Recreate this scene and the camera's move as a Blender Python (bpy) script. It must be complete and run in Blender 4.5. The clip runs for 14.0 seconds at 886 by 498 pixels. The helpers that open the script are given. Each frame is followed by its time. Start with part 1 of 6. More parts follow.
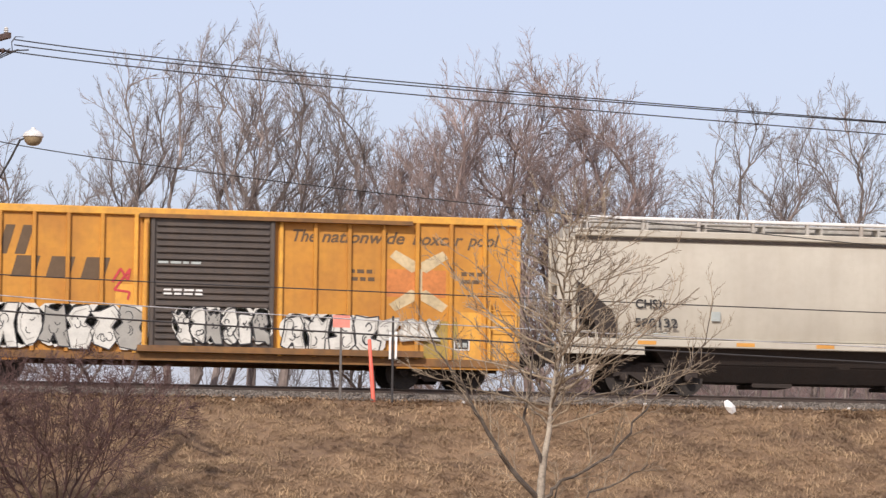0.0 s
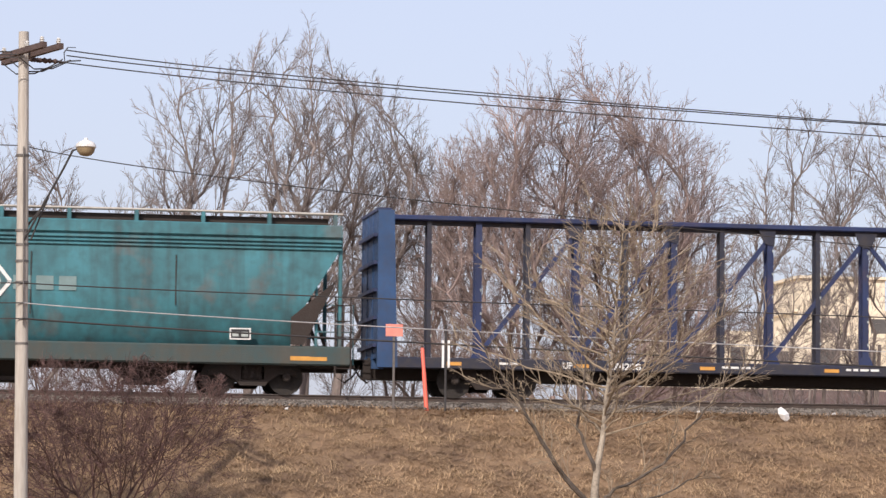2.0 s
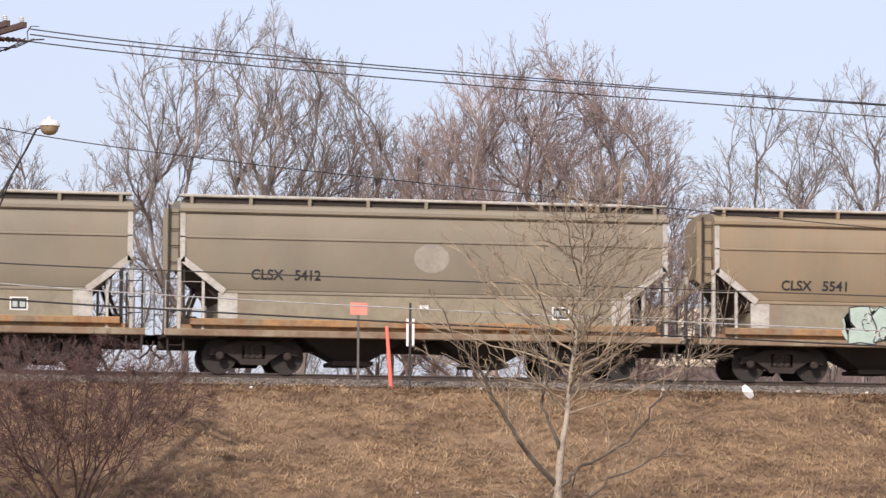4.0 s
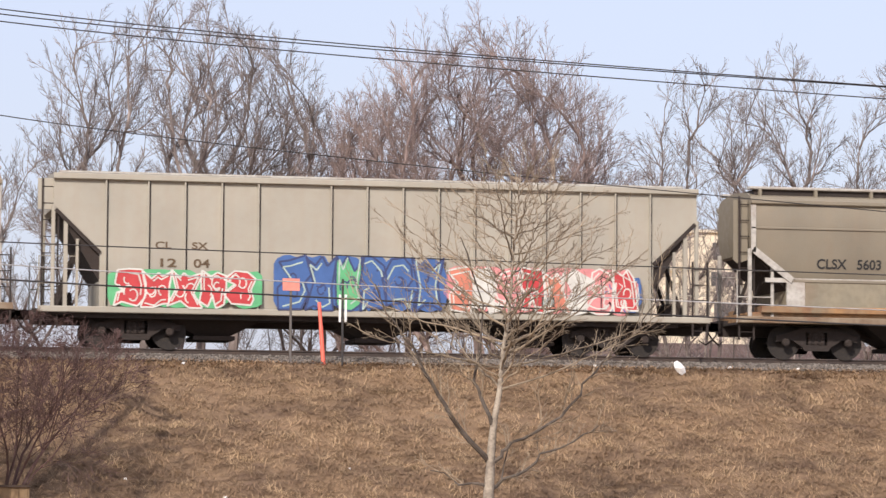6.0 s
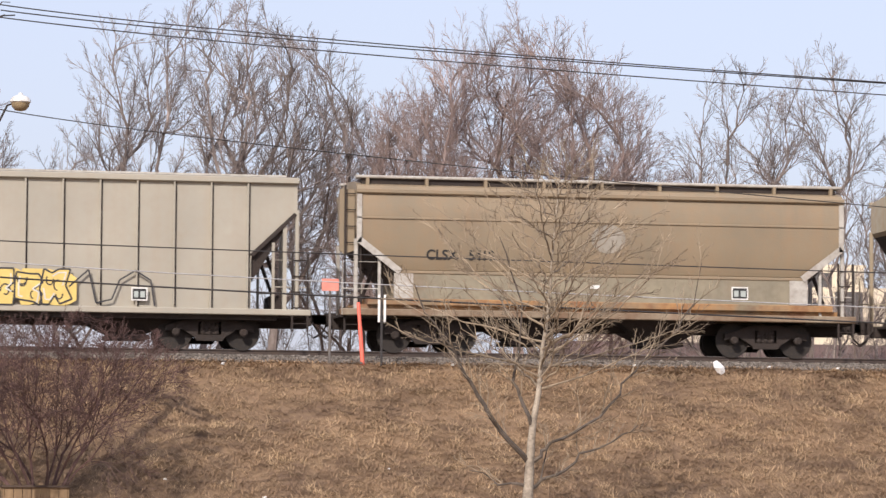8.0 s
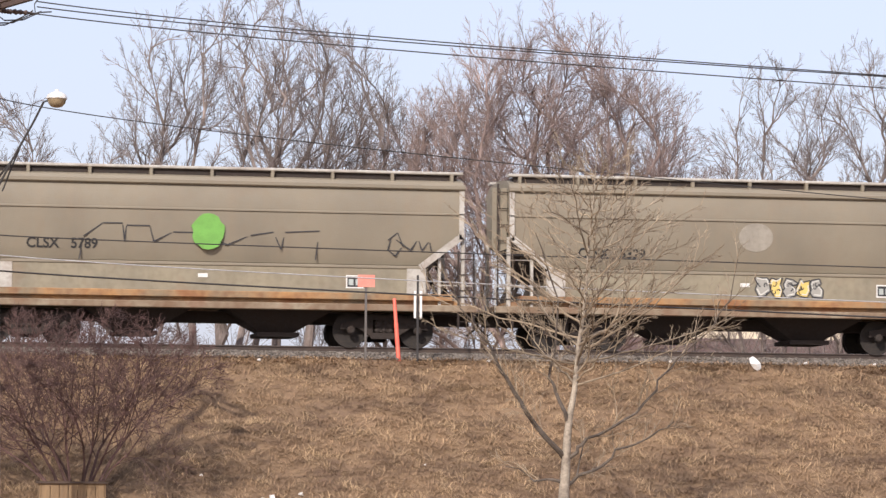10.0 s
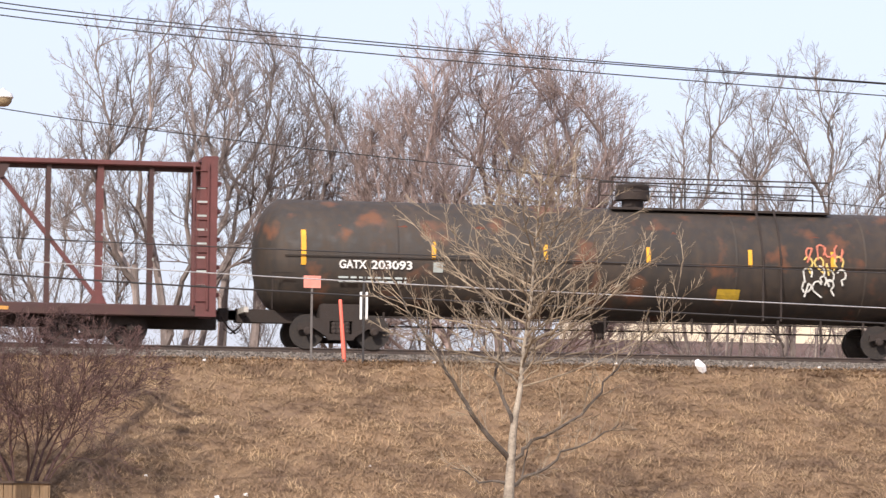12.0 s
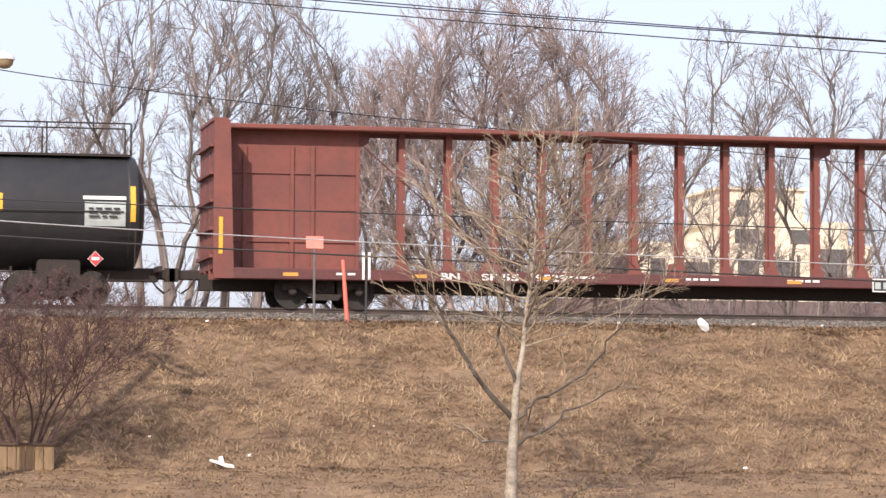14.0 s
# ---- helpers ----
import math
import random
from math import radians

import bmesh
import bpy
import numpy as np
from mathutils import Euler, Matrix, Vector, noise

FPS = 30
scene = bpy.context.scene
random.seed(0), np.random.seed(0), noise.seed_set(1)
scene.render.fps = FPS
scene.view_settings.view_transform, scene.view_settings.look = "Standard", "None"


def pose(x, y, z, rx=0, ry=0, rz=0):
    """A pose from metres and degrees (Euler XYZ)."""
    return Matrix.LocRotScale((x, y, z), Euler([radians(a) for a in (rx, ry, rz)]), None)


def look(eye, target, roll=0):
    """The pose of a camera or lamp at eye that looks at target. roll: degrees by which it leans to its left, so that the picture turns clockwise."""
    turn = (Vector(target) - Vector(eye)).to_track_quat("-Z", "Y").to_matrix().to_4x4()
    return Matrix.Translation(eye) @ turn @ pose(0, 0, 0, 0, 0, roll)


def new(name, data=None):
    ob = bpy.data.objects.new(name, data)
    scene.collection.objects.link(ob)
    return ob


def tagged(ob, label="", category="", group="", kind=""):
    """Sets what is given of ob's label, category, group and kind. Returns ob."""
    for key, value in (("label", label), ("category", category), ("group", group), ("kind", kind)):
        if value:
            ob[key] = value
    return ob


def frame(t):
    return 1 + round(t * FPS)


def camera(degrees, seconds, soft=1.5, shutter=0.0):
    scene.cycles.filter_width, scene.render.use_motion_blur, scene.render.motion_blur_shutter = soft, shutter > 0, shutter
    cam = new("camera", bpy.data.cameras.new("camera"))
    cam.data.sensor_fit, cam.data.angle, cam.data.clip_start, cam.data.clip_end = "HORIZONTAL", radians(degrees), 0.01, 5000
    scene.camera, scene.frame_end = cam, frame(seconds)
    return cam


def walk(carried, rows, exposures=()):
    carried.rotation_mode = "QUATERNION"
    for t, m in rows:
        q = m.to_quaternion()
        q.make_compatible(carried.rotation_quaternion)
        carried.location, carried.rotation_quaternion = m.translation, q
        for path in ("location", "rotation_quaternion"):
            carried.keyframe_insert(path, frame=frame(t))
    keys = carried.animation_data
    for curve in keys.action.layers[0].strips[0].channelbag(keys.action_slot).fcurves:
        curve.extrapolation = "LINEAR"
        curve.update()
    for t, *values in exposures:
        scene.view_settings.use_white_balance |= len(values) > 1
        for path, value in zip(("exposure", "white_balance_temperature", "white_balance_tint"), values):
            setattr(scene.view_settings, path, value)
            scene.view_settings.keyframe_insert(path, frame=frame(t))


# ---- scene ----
EYE = (0.0, 0.0, 1.6)
cam = camera(15.0, 14.0, soft=1.4, shutter=0.04)
ROWS = [
    (0, -11.000, 4.900, -0.750),
    (0.5, -11.000, 5.045, -0.740),
    (1, -10.781, 5.128, -0.750),
    (1.5, -10.379, 5.099, -0.710),
    (2, -10.088, 5.034, -0.570),
    (2.5, -10.589, 5.018, -0.470),
    (2.7, -10.741, 4.981, -0.463),
    (4.8, -10.669, 4.497, -0.387),
    (5, -10.936, 4.460, -0.380),
    (5.5, -11.624, 4.376, -0.380),
    (6, -11.835, 4.270, -0.400),
    (6.5, -11.561, 4.234, -0.480),
    (7, -11.300, 4.266, -0.420),
    (9.3, -11.019, 4.245, -0.310),
    (9.5, -10.875, 4.227, -0.300),
    (10, -10.553, 4.196, -0.370),
    (10.5, -10.339, 4.202, -0.500),
    (11, -10.357, 4.248, -0.470),
    (11.5, -10.999, 4.235, -0.550),
    (12, -11.488, 4.226, -0.580),
    (12.5, -11.843, 4.045, -0.600),
    (13, -12.631, 3.676, -0.430),
    (13.3, -12.968, 4.582, -0.406),
    (13.5, -13.120, 4.123, -0.390),
    (13.7, -12.762, 3.238, -0.362),
    (13.9, -11.716, 3.457, -0.334),
    (14, -11.429, 3.544, -0.320),
]
walk(cam, [(t, pose(*EYE, 90 + pitch, roll, yaw)) for t, yaw, pitch, roll in ROWS], exposures=[(t, e, 6500, 13) for t, e in ((0.0, -0.2), (1.0, -0.28), (2.0, -0.16), (5.5, -0.06), (6.5, -0.1), (10.5, 0.04), (12.5, 0.19), (14.0, 0.22))])

# ---- light: late-winter sun from behind the eye and to its left, pale sky ----
SUN_FROM = Vector((-0.4210, -0.6993, 0.5780)).normalized()
world = bpy.data.worlds.new("sky")
scene.world = world
world.use_nodes = True
wn = world.node_tree.nodes
sky = wn.new("ShaderNodeTexSky")
sky.sky_type = "NISHITA"
sky.sun_disc = False
sky.sun_elevation = math.asin(SUN_FROM.z)
sky.sun_rotation = math.atan2(SUN_FROM.x, SUN_FROM.y)
sky.air_density, sky.dust_density, sky.ozone_density = 1.0, 3.2, 2.5
haze = wn.new("ShaderNodeMix")  # thin high haze over the whole sky
haze.data_type = "RGBA"
haze.inputs[0].default_value = 0.5
haze.inputs[7].default_value = (6.0, 6.1, 7.3, 1)
world.node_tree.links.new(sky.outputs[0], haze.inputs[6])
world.node_tree.links.new(haze.outputs[2], wn["Background"].inputs[0])
wn["Background"].inputs[1].default_value = 0.17
sun = new("sun", bpy.data.lights.new("sun", "SUN"))
sun.data.energy, sun.data.angle, sun.data.color = 4.5, radians(0.53), (1.0, 0.93, 0.84)
sun.matrix_world = look(SUN_FROM * 100, (0, 0, 0))

# ---- measures of the place ----
TRACK_Y, RAIL_Z, SPEED = 87.55, 5.47, 22.4


# ---- mesh building ----
class Shape:
    """Collects vertices and faces of one mesh."""

    def __init__(self):
        self.v, self.f = [], []

    def add(self, verts, faces):
        n = len(self.v)
        self.v += [tuple(p) for p in verts]
        self.f += [tuple(n + i for i in f) for f in faces]
        return self

    def box(self, x0, x1, y0, y1, z0, z1, cut=0.0):
        """A box; cut chamfers its long edges along x, y or z, whichever is longest."""
        d = (x1 - x0, y1 - y0, z1 - z0)
        if not cut:
            v = [(x, y, z) for x in (x0, x1) for y in (y0, y1) for z in (z0, z1)]
            return self.add(v, [(0, 1, 3, 2), (4, 6, 7, 5), (0, 4, 5, 1), (2, 3, 7, 6), (0, 2, 6, 4), (1, 5, 7, 3)])
        a = d.index(max(d))
        lo, hi = [(x0, y0, z0), (x1, y1, z1)]
        b, c = [i for i in range(3) if i != a]
        ring = [(lo[b] + cut, lo[c]), (hi[b] - cut, lo[c]), (hi[b], lo[c] + cut), (hi[b], hi[c] - cut),
                (hi[b] - cut, hi[c]), (lo[b] + cut, hi[c]), (lo[b], hi[c] - cut), (lo[b], lo[c] + cut)]
        v = []
        for e in (lo[a], hi[a]):
            for p, q in ring:
                w = [0, 0, 0]
                w[a], w[b], w[c] = e, p, q
                v.append(w)
        return self.add(v, [(i, (i + 1) % 8, 8 + (i + 1) % 8, 8 + i) for i in range(8)] + [tuple(range(7, -1, -1)), tuple(range(8, 16))])

    def tube(self, pts, radii, sides=6, cap=True):
        pts = [Vector(p) for p in pts]
        if not hasattr(radii, "__len__"):
            radii = [radii] * len(pts)
        d = (pts[-1] - pts[0]).normalized()
        ref = Vector((0, 0, 1)) if abs(d.z) < 0.9 else Vector((1, 0, 0))
        u = d.cross(ref).normalized()
        w = d.cross(u)
        ring = [(math.cos(2 * math.pi * i / sides), math.sin(2 * math.pi * i / sides)) for i in range(sides)]
        v = []
        for p, r in zip(pts, radii):
            for c, s in ring:
                v.append((p.x + r * (c * u.x + s * w.x), p.y + r * (c * u.y + s * w.y), p.z + r * (c * u.z + s * w.z)))
        f = []
        for k in range(len(pts) - 1):
            for i in range(sides):
                j = (i + 1) % sides
                f.append((k * sides + i, k * sides + j, (k + 1) * sides + j, (k + 1) * sides + i))
        if cap:
            f += [tuple(range(sides - 1, -1, -1)), tuple(range((len(pts) - 1) * sides, len(pts) * sides))]
        return self.add(v, f)

    def lathe(self, profile, axis_o, axis_d, sides=16):
        """profile: (distance along the axis, radius)."""
        o, d = Vector(axis_o), Vector(axis_d).normalized()
        return self._lathe(profile, o, d, sides)

    def _lathe(self, profile, o, d, sides):
        ref = Vector((0, 0, 1)) if abs(d.z) < 0.9 else Vector((1, 0, 0))
        u = d.cross(ref).normalized()
        w = d.cross(u)
        v, f = [], []
        for a, r in profile:
            for i in range(sides):
                t = 2 * math.pi * i / sides
                v.append(o + d * a + (u * math.cos(t) + w * math.sin(t)) * r)
        n = len(profile)
        for k in range(n - 1):
            for i in range(sides):
                j = (i + 1) % sides
                f.append((k * sides + i, k * sides + j, (k + 1) * sides + j, (k + 1) * sides + i))
        f += [tuple(range(sides - 1, -1, -1)), tuple(range((n - 1) * sides, n * sides))]
        return self.add(v, f)

    def prism(self, poly, y0, y1):
        """A polygon in x and z, thick from y0 to y1."""
        n = len(poly)
        v = [(x, y0, z) for x, z in poly] + [(x, y1, z) for x, z in poly]
        return self.add(v, [tuple(range(n)), tuple(range(2 * n - 1, n - 1, -1))] + [((i + 1) % n, i, n + i, n + (i + 1) % n) for i in range(n)])

    def bar(self, a, b, w, t):
        """A flat bar in the x-z plane from a to b, w wide and t thick about y."""
        (xa, y, za), (xb, _, zb) = a, b
        l = math.hypot(xb - xa, zb - za)
        nx, nz = -(zb - za) / l * w / 2, (xb - xa) / l * w / 2
        return self.prism([(xa + nx, za + nz), (xa - nx, za - nz), (xb - nx, zb - nz), (xb + nx, zb + nz)], y - t / 2, y + t / 2)

    def mesh(self, name, material, smooth=False):
        me = bpy.data.meshes.new(name)
        me.from_pydata(self.v, [], self.f)
        me.materials.append(material)
        if smooth:
            me.polygons.foreach_set("use_smooth", [True] * len(me.polygons))
        me.update()
        return me


def part(name, shape, material, parent=None, label="", smooth=False):
    ob = new(name, shape.mesh(name, material, smooth))
    if smooth:
        ob.data.set_sharp_from_angle(angle=radians(40))
    if parent is not None:
        ob.parent = parent
    return tagged(ob, label)


def fix_normals(me):
    bm = bmesh.new()
    bm.from_mesh(me)
    bmesh.ops.recalc_face_normals(bm, faces=bm.faces)
    bm.to_mesh(me)
    bm.free()


def lettering(text, size, x, y, z, material, parent, name="lettering", label="", width=None, lean=0.0, tilt=0.0):
    """Painted writing that faces the near side; x and z give its lower left corner."""
    cu = bpy.data.curves.new("font", "FONT")
    cu.body, cu.size, cu.extrude, cu.shear, cu.offset = text, size, 0.002, lean, size * 0.022
    tmp = bpy.data.objects.new("font", cu)
    scene.collection.objects.link(tmp)
    me = bpy.data.meshes.new_from_object(tmp.evaluated_get(bpy.context.evaluated_depsgraph_get()))
    bpy.data.objects.remove(tmp)
    xs = [v.co.x for v in me.vertices]
    k = width / (max(xs) - min(xs)) if width else 1.0
    me.transform(Matrix.Translation((x, y, z)) @ Matrix.Rotation(radians(90), 4, "X") @ Matrix.Diagonal((k, 1, 1, 1)))
    if tilt:
        for v in me.vertices:
            v.co.y -= (v.co.z - z) * tilt
    me.materials.clear()
    me.materials.append(material)
    ob = new(name, me)
    ob.parent = parent
    return tagged(ob, label)


# ---- materials ----
def surface(name, base, second=None, rough=0.7, metal=0.0, scale=1.2, fine=9.0, streak=0.0, dirt=(0.09, 0.07, 0.05), grime=0.3,
            bump=0.15, bump_scale=30.0, island=0.0, rust=0.0, stretch=(1, 1, 1)):
    """Paint, wood, stone or soil: two scales of variation, streaks that run down, grime and a fine relief."""
    m = bpy.data.materials.new(name)
    m.use_nodes = True
    nt = m.node_tree
    n, l = nt.nodes, nt.links
    bsdf = n["Principled BSDF"]
    co = n.new("ShaderNodeTexCoord").outputs["Object"]

    def noise_fac(sc, lo, hi, scl=(1, 1, 1), detail=6.0):
        mp = n.new("ShaderNodeMapping")
        mp.inputs["Scale"].default_value = scl
        l.new(co, mp.inputs[0])
        t = n.new("ShaderNodeTexNoise")
        t.inputs["Scale"].default_value, t.inputs["Detail"].default_value = sc, detail
        l.new(mp.outputs[0], t.inputs[0])
        r = n.new("ShaderNodeMapRange")
        r.inputs[1].default_value, r.inputs[2].default_value = lo, hi
        l.new(t.outputs[0], r.inputs[0])
        return r.outputs[0]

    def mix(fac, a, b, amount=1.0):
        x = n.new("ShaderNodeMix")
        x.data_type = "RGBA"
        if amount != 1.0:
            q = n.new("ShaderNodeMath")
            q.operation = "MULTIPLY"
            q.inputs[1].default_value = amount
            l.new(fac, q.inputs[0])
            fac = q.outputs[0]
        l.new(fac, x.inputs[0])
        for sock, c in ((x.inputs[6], a), (x.inputs[7], b)):
            if isinstance(c, tuple):
                sock.default_value = (*c, 1)
            else:
                l.new(c, sock)
        return x.outputs[2]

    second = second or tuple(c * 0.72 for c in base)
    col = mix(noise_fac(scale, 0.35, 0.65, stretch), base, second)
    col = mix(noise_fac(fine, 0.42, 0.75, stretch), col, dirt, grime)
    if streak:
        col = mix(noise_fac(2.2, 0.45, 0.8, (1.6, 1.6, 0.10)), col, dirt, streak)
    if rust:
        col = mix(noise_fac(1.1, 0.56, 0.66, detail=10.0), col, (0.19, 0.07, 0.03), rust)
    if island:
        g = n.new("ShaderNodeNewGeometry").outputs["Random Per Island"]
        hs = n.new("ShaderNodeHueSaturation")
        r = n.new("ShaderNodeMapRange")
        r.inputs[3].default_value, r.inputs[4].default_value = 1 - island, 1 + island
        l.new(g, r.inputs[0])
        l.new(r.outputs[0], hs.inputs["Value"])
        l.new(col, hs.inputs["Color"])
        col = hs.outputs[0]
    l.new(col, bsdf.inputs["Base Color"])
    bsdf.inputs["Metallic"].default_value = metal
    rr = n.new("ShaderNodeMapRange")
    rr.inputs[3].default_value, rr.inputs[4].default_value = max(rough - 0.12, 0.05), min(rough + 0.12, 1)
    l.new(noise_fac(fine, 0.3, 0.7), rr.inputs[0])
    l.new(rr.outputs[0], bsdf.inputs["Roughness"])
    if bump:
        b = n.new("ShaderNodeBump")
        b.inputs["Strength"].default_value, b.inputs["Distance"].default_value = bump, 0.02
        l.new(noise_fac(bump_scale, 0.2, 0.8, stretch), b.inputs["Height"])
        l.new(b.outputs[0], bsdf.inputs["Normal"])
    return m


def plain(name, base, rough=0.6):
    """Small painted or plastic marks."""
    return surface(name, base, tuple(c * 0.85 for c in base), rough, scale=4, fine=25, grime=0.12, bump=0.0)


GRASS_SOIL = surface("dry_grass_soil", (0.25, 0.160, 0.090), (0.15, 0.092, 0.054), 0.95, scale=0.7, fine=4.0, dirt=(0.30, 0.20, 0.11), grime=0.5, bump=0.6, bump_scale=20)
GRASS = surface("dry_grass", (0.32, 0.205, 0.115), (0.165, 0.100, 0.058), 0.9, scale=0.7, fine=1.7, dirt=(0.54, 0.385, 0.22), grime=0.7, bump=0.0, island=0.3)
BALLAST = surface("ballast", (0.20, 0.175, 0.15), (0.12, 0.10, 0.085), 0.95, scale=2.0, fine=22, grime=0.5, bump=1.0, bump_scale=26)
STONE = surface("ballast_stone", (0.20, 0.175, 0.15), (0.12, 0.10, 0.085), 0.9, scale=3, fine=20, grime=0.3, bump=0.2, island=0.4)
RAIL = surface("rail_steel", (0.085, 0.06, 0.048), (0.06, 0.045, 0.04), 0.6, metal=0.4, scale=3, fine=30, grime=0.3)
RAIL_TOP = surface("worn_rail_steel", (0.45, 0.44, 0.43), None, 0.3, metal=1.0, scale=3, fine=40, grime=0.1, bump=0.05)
TIE = surface("creosoted_wood", (0.09, 0.065, 0.05), None, 0.9, scale=4, fine=25, stretch=(1, 0.15, 1), bump=0.5)
BARK = surface("grey_brown_bark", (0.265, 0.218, 0.198), (0.155, 0.124, 0.112), 0.9, scale=1.5, fine=9, grime=0.3, bump=0.5, island=0.35)
BARK_RED = surface("russet_bark", (0.315, 0.238, 0.215), (0.19, 0.138, 0.122), 0.9, scale=1.2, fine=9, grime=0.2, bump=0.4, island=0.35)
BARK_PALE = surface("pale_grey_bark", (0.38, 0.325, 0.255), (0.20, 0.165, 0.13), 0.85, scale=4, fine=18, grime=0.5, bump=0.5, island=0.12)
TWIG_PALE = surface("tan_twig_bark", (0.33, 0.262, 0.182), (0.18, 0.138, 0.098), 0.85, scale=2, fine=15, grime=0.2, bump=0.2, island=0.3)
BARK_TAN = surface("dark_limb_bark", (0.105, 0.082, 0.064), (0.06, 0.048, 0.04), 0.85, scale=5, fine=20, grime=0.4, bump=0.4, island=0.12)
SHRUB_BARK = surface("purple_brown_twig", (0.135, 0.074, 0.066), (0.08, 0.044, 0.040), 0.85, scale=1.4, fine=10, grime=0.3, bump=0.2, island=0.35)
POLE_WOOD = surface("weathered_pole_wood", (0.46, 0.42, 0.37), (0.36, 0.33, 0.285), 0.85, scale=1.2, fine=14, dirt=(0.16, 0.12, 0.09), grime=0.35, stretch=(1, 1, 0.12), bump=0.5)
CROSSARM = surface("dark_crossarm_wood", (0.10, 0.064, 0.056), None, 0.85, scale=4, fine=20, bump=0.4)
PORCELAIN = surface("glazed_porcelain", (0.62, 0.60, 0.56), None, 0.25, scale=5, fine=30, grime=0.15, bump=0.0)
CABLE = surface("black_cable_jacket", (0.035, 0.032, 0.032), None, 0.6, scale=4, fine=30, grime=0.2, bump=0.0)
CABLE_PALE = surface("bare_aluminium_wire", (0.62, 0.61, 0.60), None, 0.45, metal=0.5, scale=4, fine=30, grime=0.2, bump=0.0)
LAMP_WHITE = surface("lamp_housing", (0.72, 0.70, 0.66), None, 0.4, scale=5, fine=25, grime=0.2, bump=0.0)
LAMP_LENS = surface("amber_lens", (0.34, 0.26, 0.16), None, 0.25, scale=5, fine=25, grime=0.2, bump=0.0)
GALV = surface("galvanised_post", (0.17, 0.155, 0.145), None, 0.6, metal=0.3, scale=4, fine=30, grime=0.4)
SIGN_RED = plain("faded_red_sign", (0.74, 0.27, 0.21))
MARKER_RED = plain("fluorescent_marker", (0.82, 0.15, 0.10))
WHITE = plain("white_plastic", (0.78, 0.77, 0.75))
PLANTER = surface("planter_boards", (0.30, 0.20, 0.11), (0.21, 0.135, 0.075), 0.85, scale=3, fine=14, stretch=(1, 1, 0.15), bump=0.5)
PLANTER_TOP = surface("planter_cap", (0.085, 0.055, 0.04), None, 0.85, scale=3, fine=14, bump=0.4)
FENCE_WOOD = surface("grey_fence_wood", (0.30, 0.245, 0.175), (0.22, 0.18, 0.13), 0.9, scale=2, fine=14, stretch=(0.2, 1, 1), bump=0.4)

# ---- ground ----
PROFILE = [(-600, 0.0), (0, 0.0), (60, 0.15), (69.9, 0.25), (70.5, 0.55), (73, 0.98), (75.4, 1.35), (83.5, 4.84), (84.4, 5.06), (85.2, 5.1), (90.2, 5.1), (97, 2.6), (3000, 2.6)]


def ground_z(x, y):
    z = float(np.interp(y, [a for a, b in PROFILE], [b for a, b in PROFILE]))
    if 66 < y < 84.6 and -8 < x < 44:
        k = min(1, (y - 66) / 4, (84.6 - y) / 1.2)
        z += k * (0.10 * noise.noise((x * 0.5, y * 0.5, 3)) + 0.05 * noise.noise((x * 1.9, y * 1.9, 9)) + 0.025 * noise.noise((x * 6, y * 6, 1)))
    return z


def build_ground():
    xs = [-2500, -900, -300, -120, -50, -20] + list(np.arange(-8, 44.01, 0.28)) + [60, 90, 150, 320, 900, 2500]
    ys = [-600, -200, -60, 0, 30, 50, 60, 64] + list(np.arange(66, 85.3, 0.28)) + [88, 90.2, 91, 93, 95, 97, 105, 120, 160, 250, 500, 1200, 3000]
    s = Shape()
    v = [(x, y, ground_z(x, y)) for x in xs for y in ys]
    n = len(ys)
    s.add(v, [(i * n + j, (i + 1) * n + j, (i + 1) * n + j + 1, i * n + j + 1) for i in range(len(xs) - 1) for j in range(n - 1)])
    tagged(part("ground", s, GRASS_SOIL, smooth=True), "grassy railway embankment with dry brown winter turf", "ground", kind="structure")


def build_grass():
    """Matted dead grass: flopped blades in tufts."""
    rng = random.Random(5)
    s = Shape()
    for _ in range(56000):
        x, y = rng.uniform(-2, 37), 70.4 + 14.2 * rng.random() ** 0.85
        if noise.noise((x * 0.45, y * 0.6, 7)) + rng.uniform(-0.6, 0.6) < -0.55:
            continue
        z = ground_z(x, y)
        flop = rng.uniform(-3.1, 3.1)
        tall = 0.7 + 0.6 * rng.random() if y > 75 else 0.5
        if rng.random() < 0.03:
            tall *= 1.8
        for _ in range(rng.randint(4, 7)):
            a = flop + rng.gauss(0, 0.8)
            bx, by = x + rng.gauss(0, 0.11), y + rng.gauss(0, 0.10)
            l = tall * rng.uniform(0.12, 0.34)
            w = rng.uniform(0.004, 0.010)
            dx, dy = math.cos(a), math.sin(a)
            px, py = -dy * w, dx * w
            h = rng.uniform(0.02, 0.3)
            g = 0.431 if 75.4 < y < 83.5 else 0.05
            m = (bx + dx * l * 0.4, by + dy * l * 0.4, z + g * dy * l * 0.4 + l * h * 0.75)
            t = (bx + dx * l, by + dy * l, z + g * dy * l + l * h * rng.uniform(0.3, 1.0))
            s.add([(bx - px, by - py, z - 0.01), (bx + px, by + py, z - 0.01), (m[0] + px, m[1] + py, m[2]), (m[0] - px, m[1] - py, m[2]), t], [(0, 1, 2, 3), (3, 2, 4)])
    tagged(part("grass", s, GRASS), "matted tan and brown dead grass on the bank", "grass", kind="stuff")


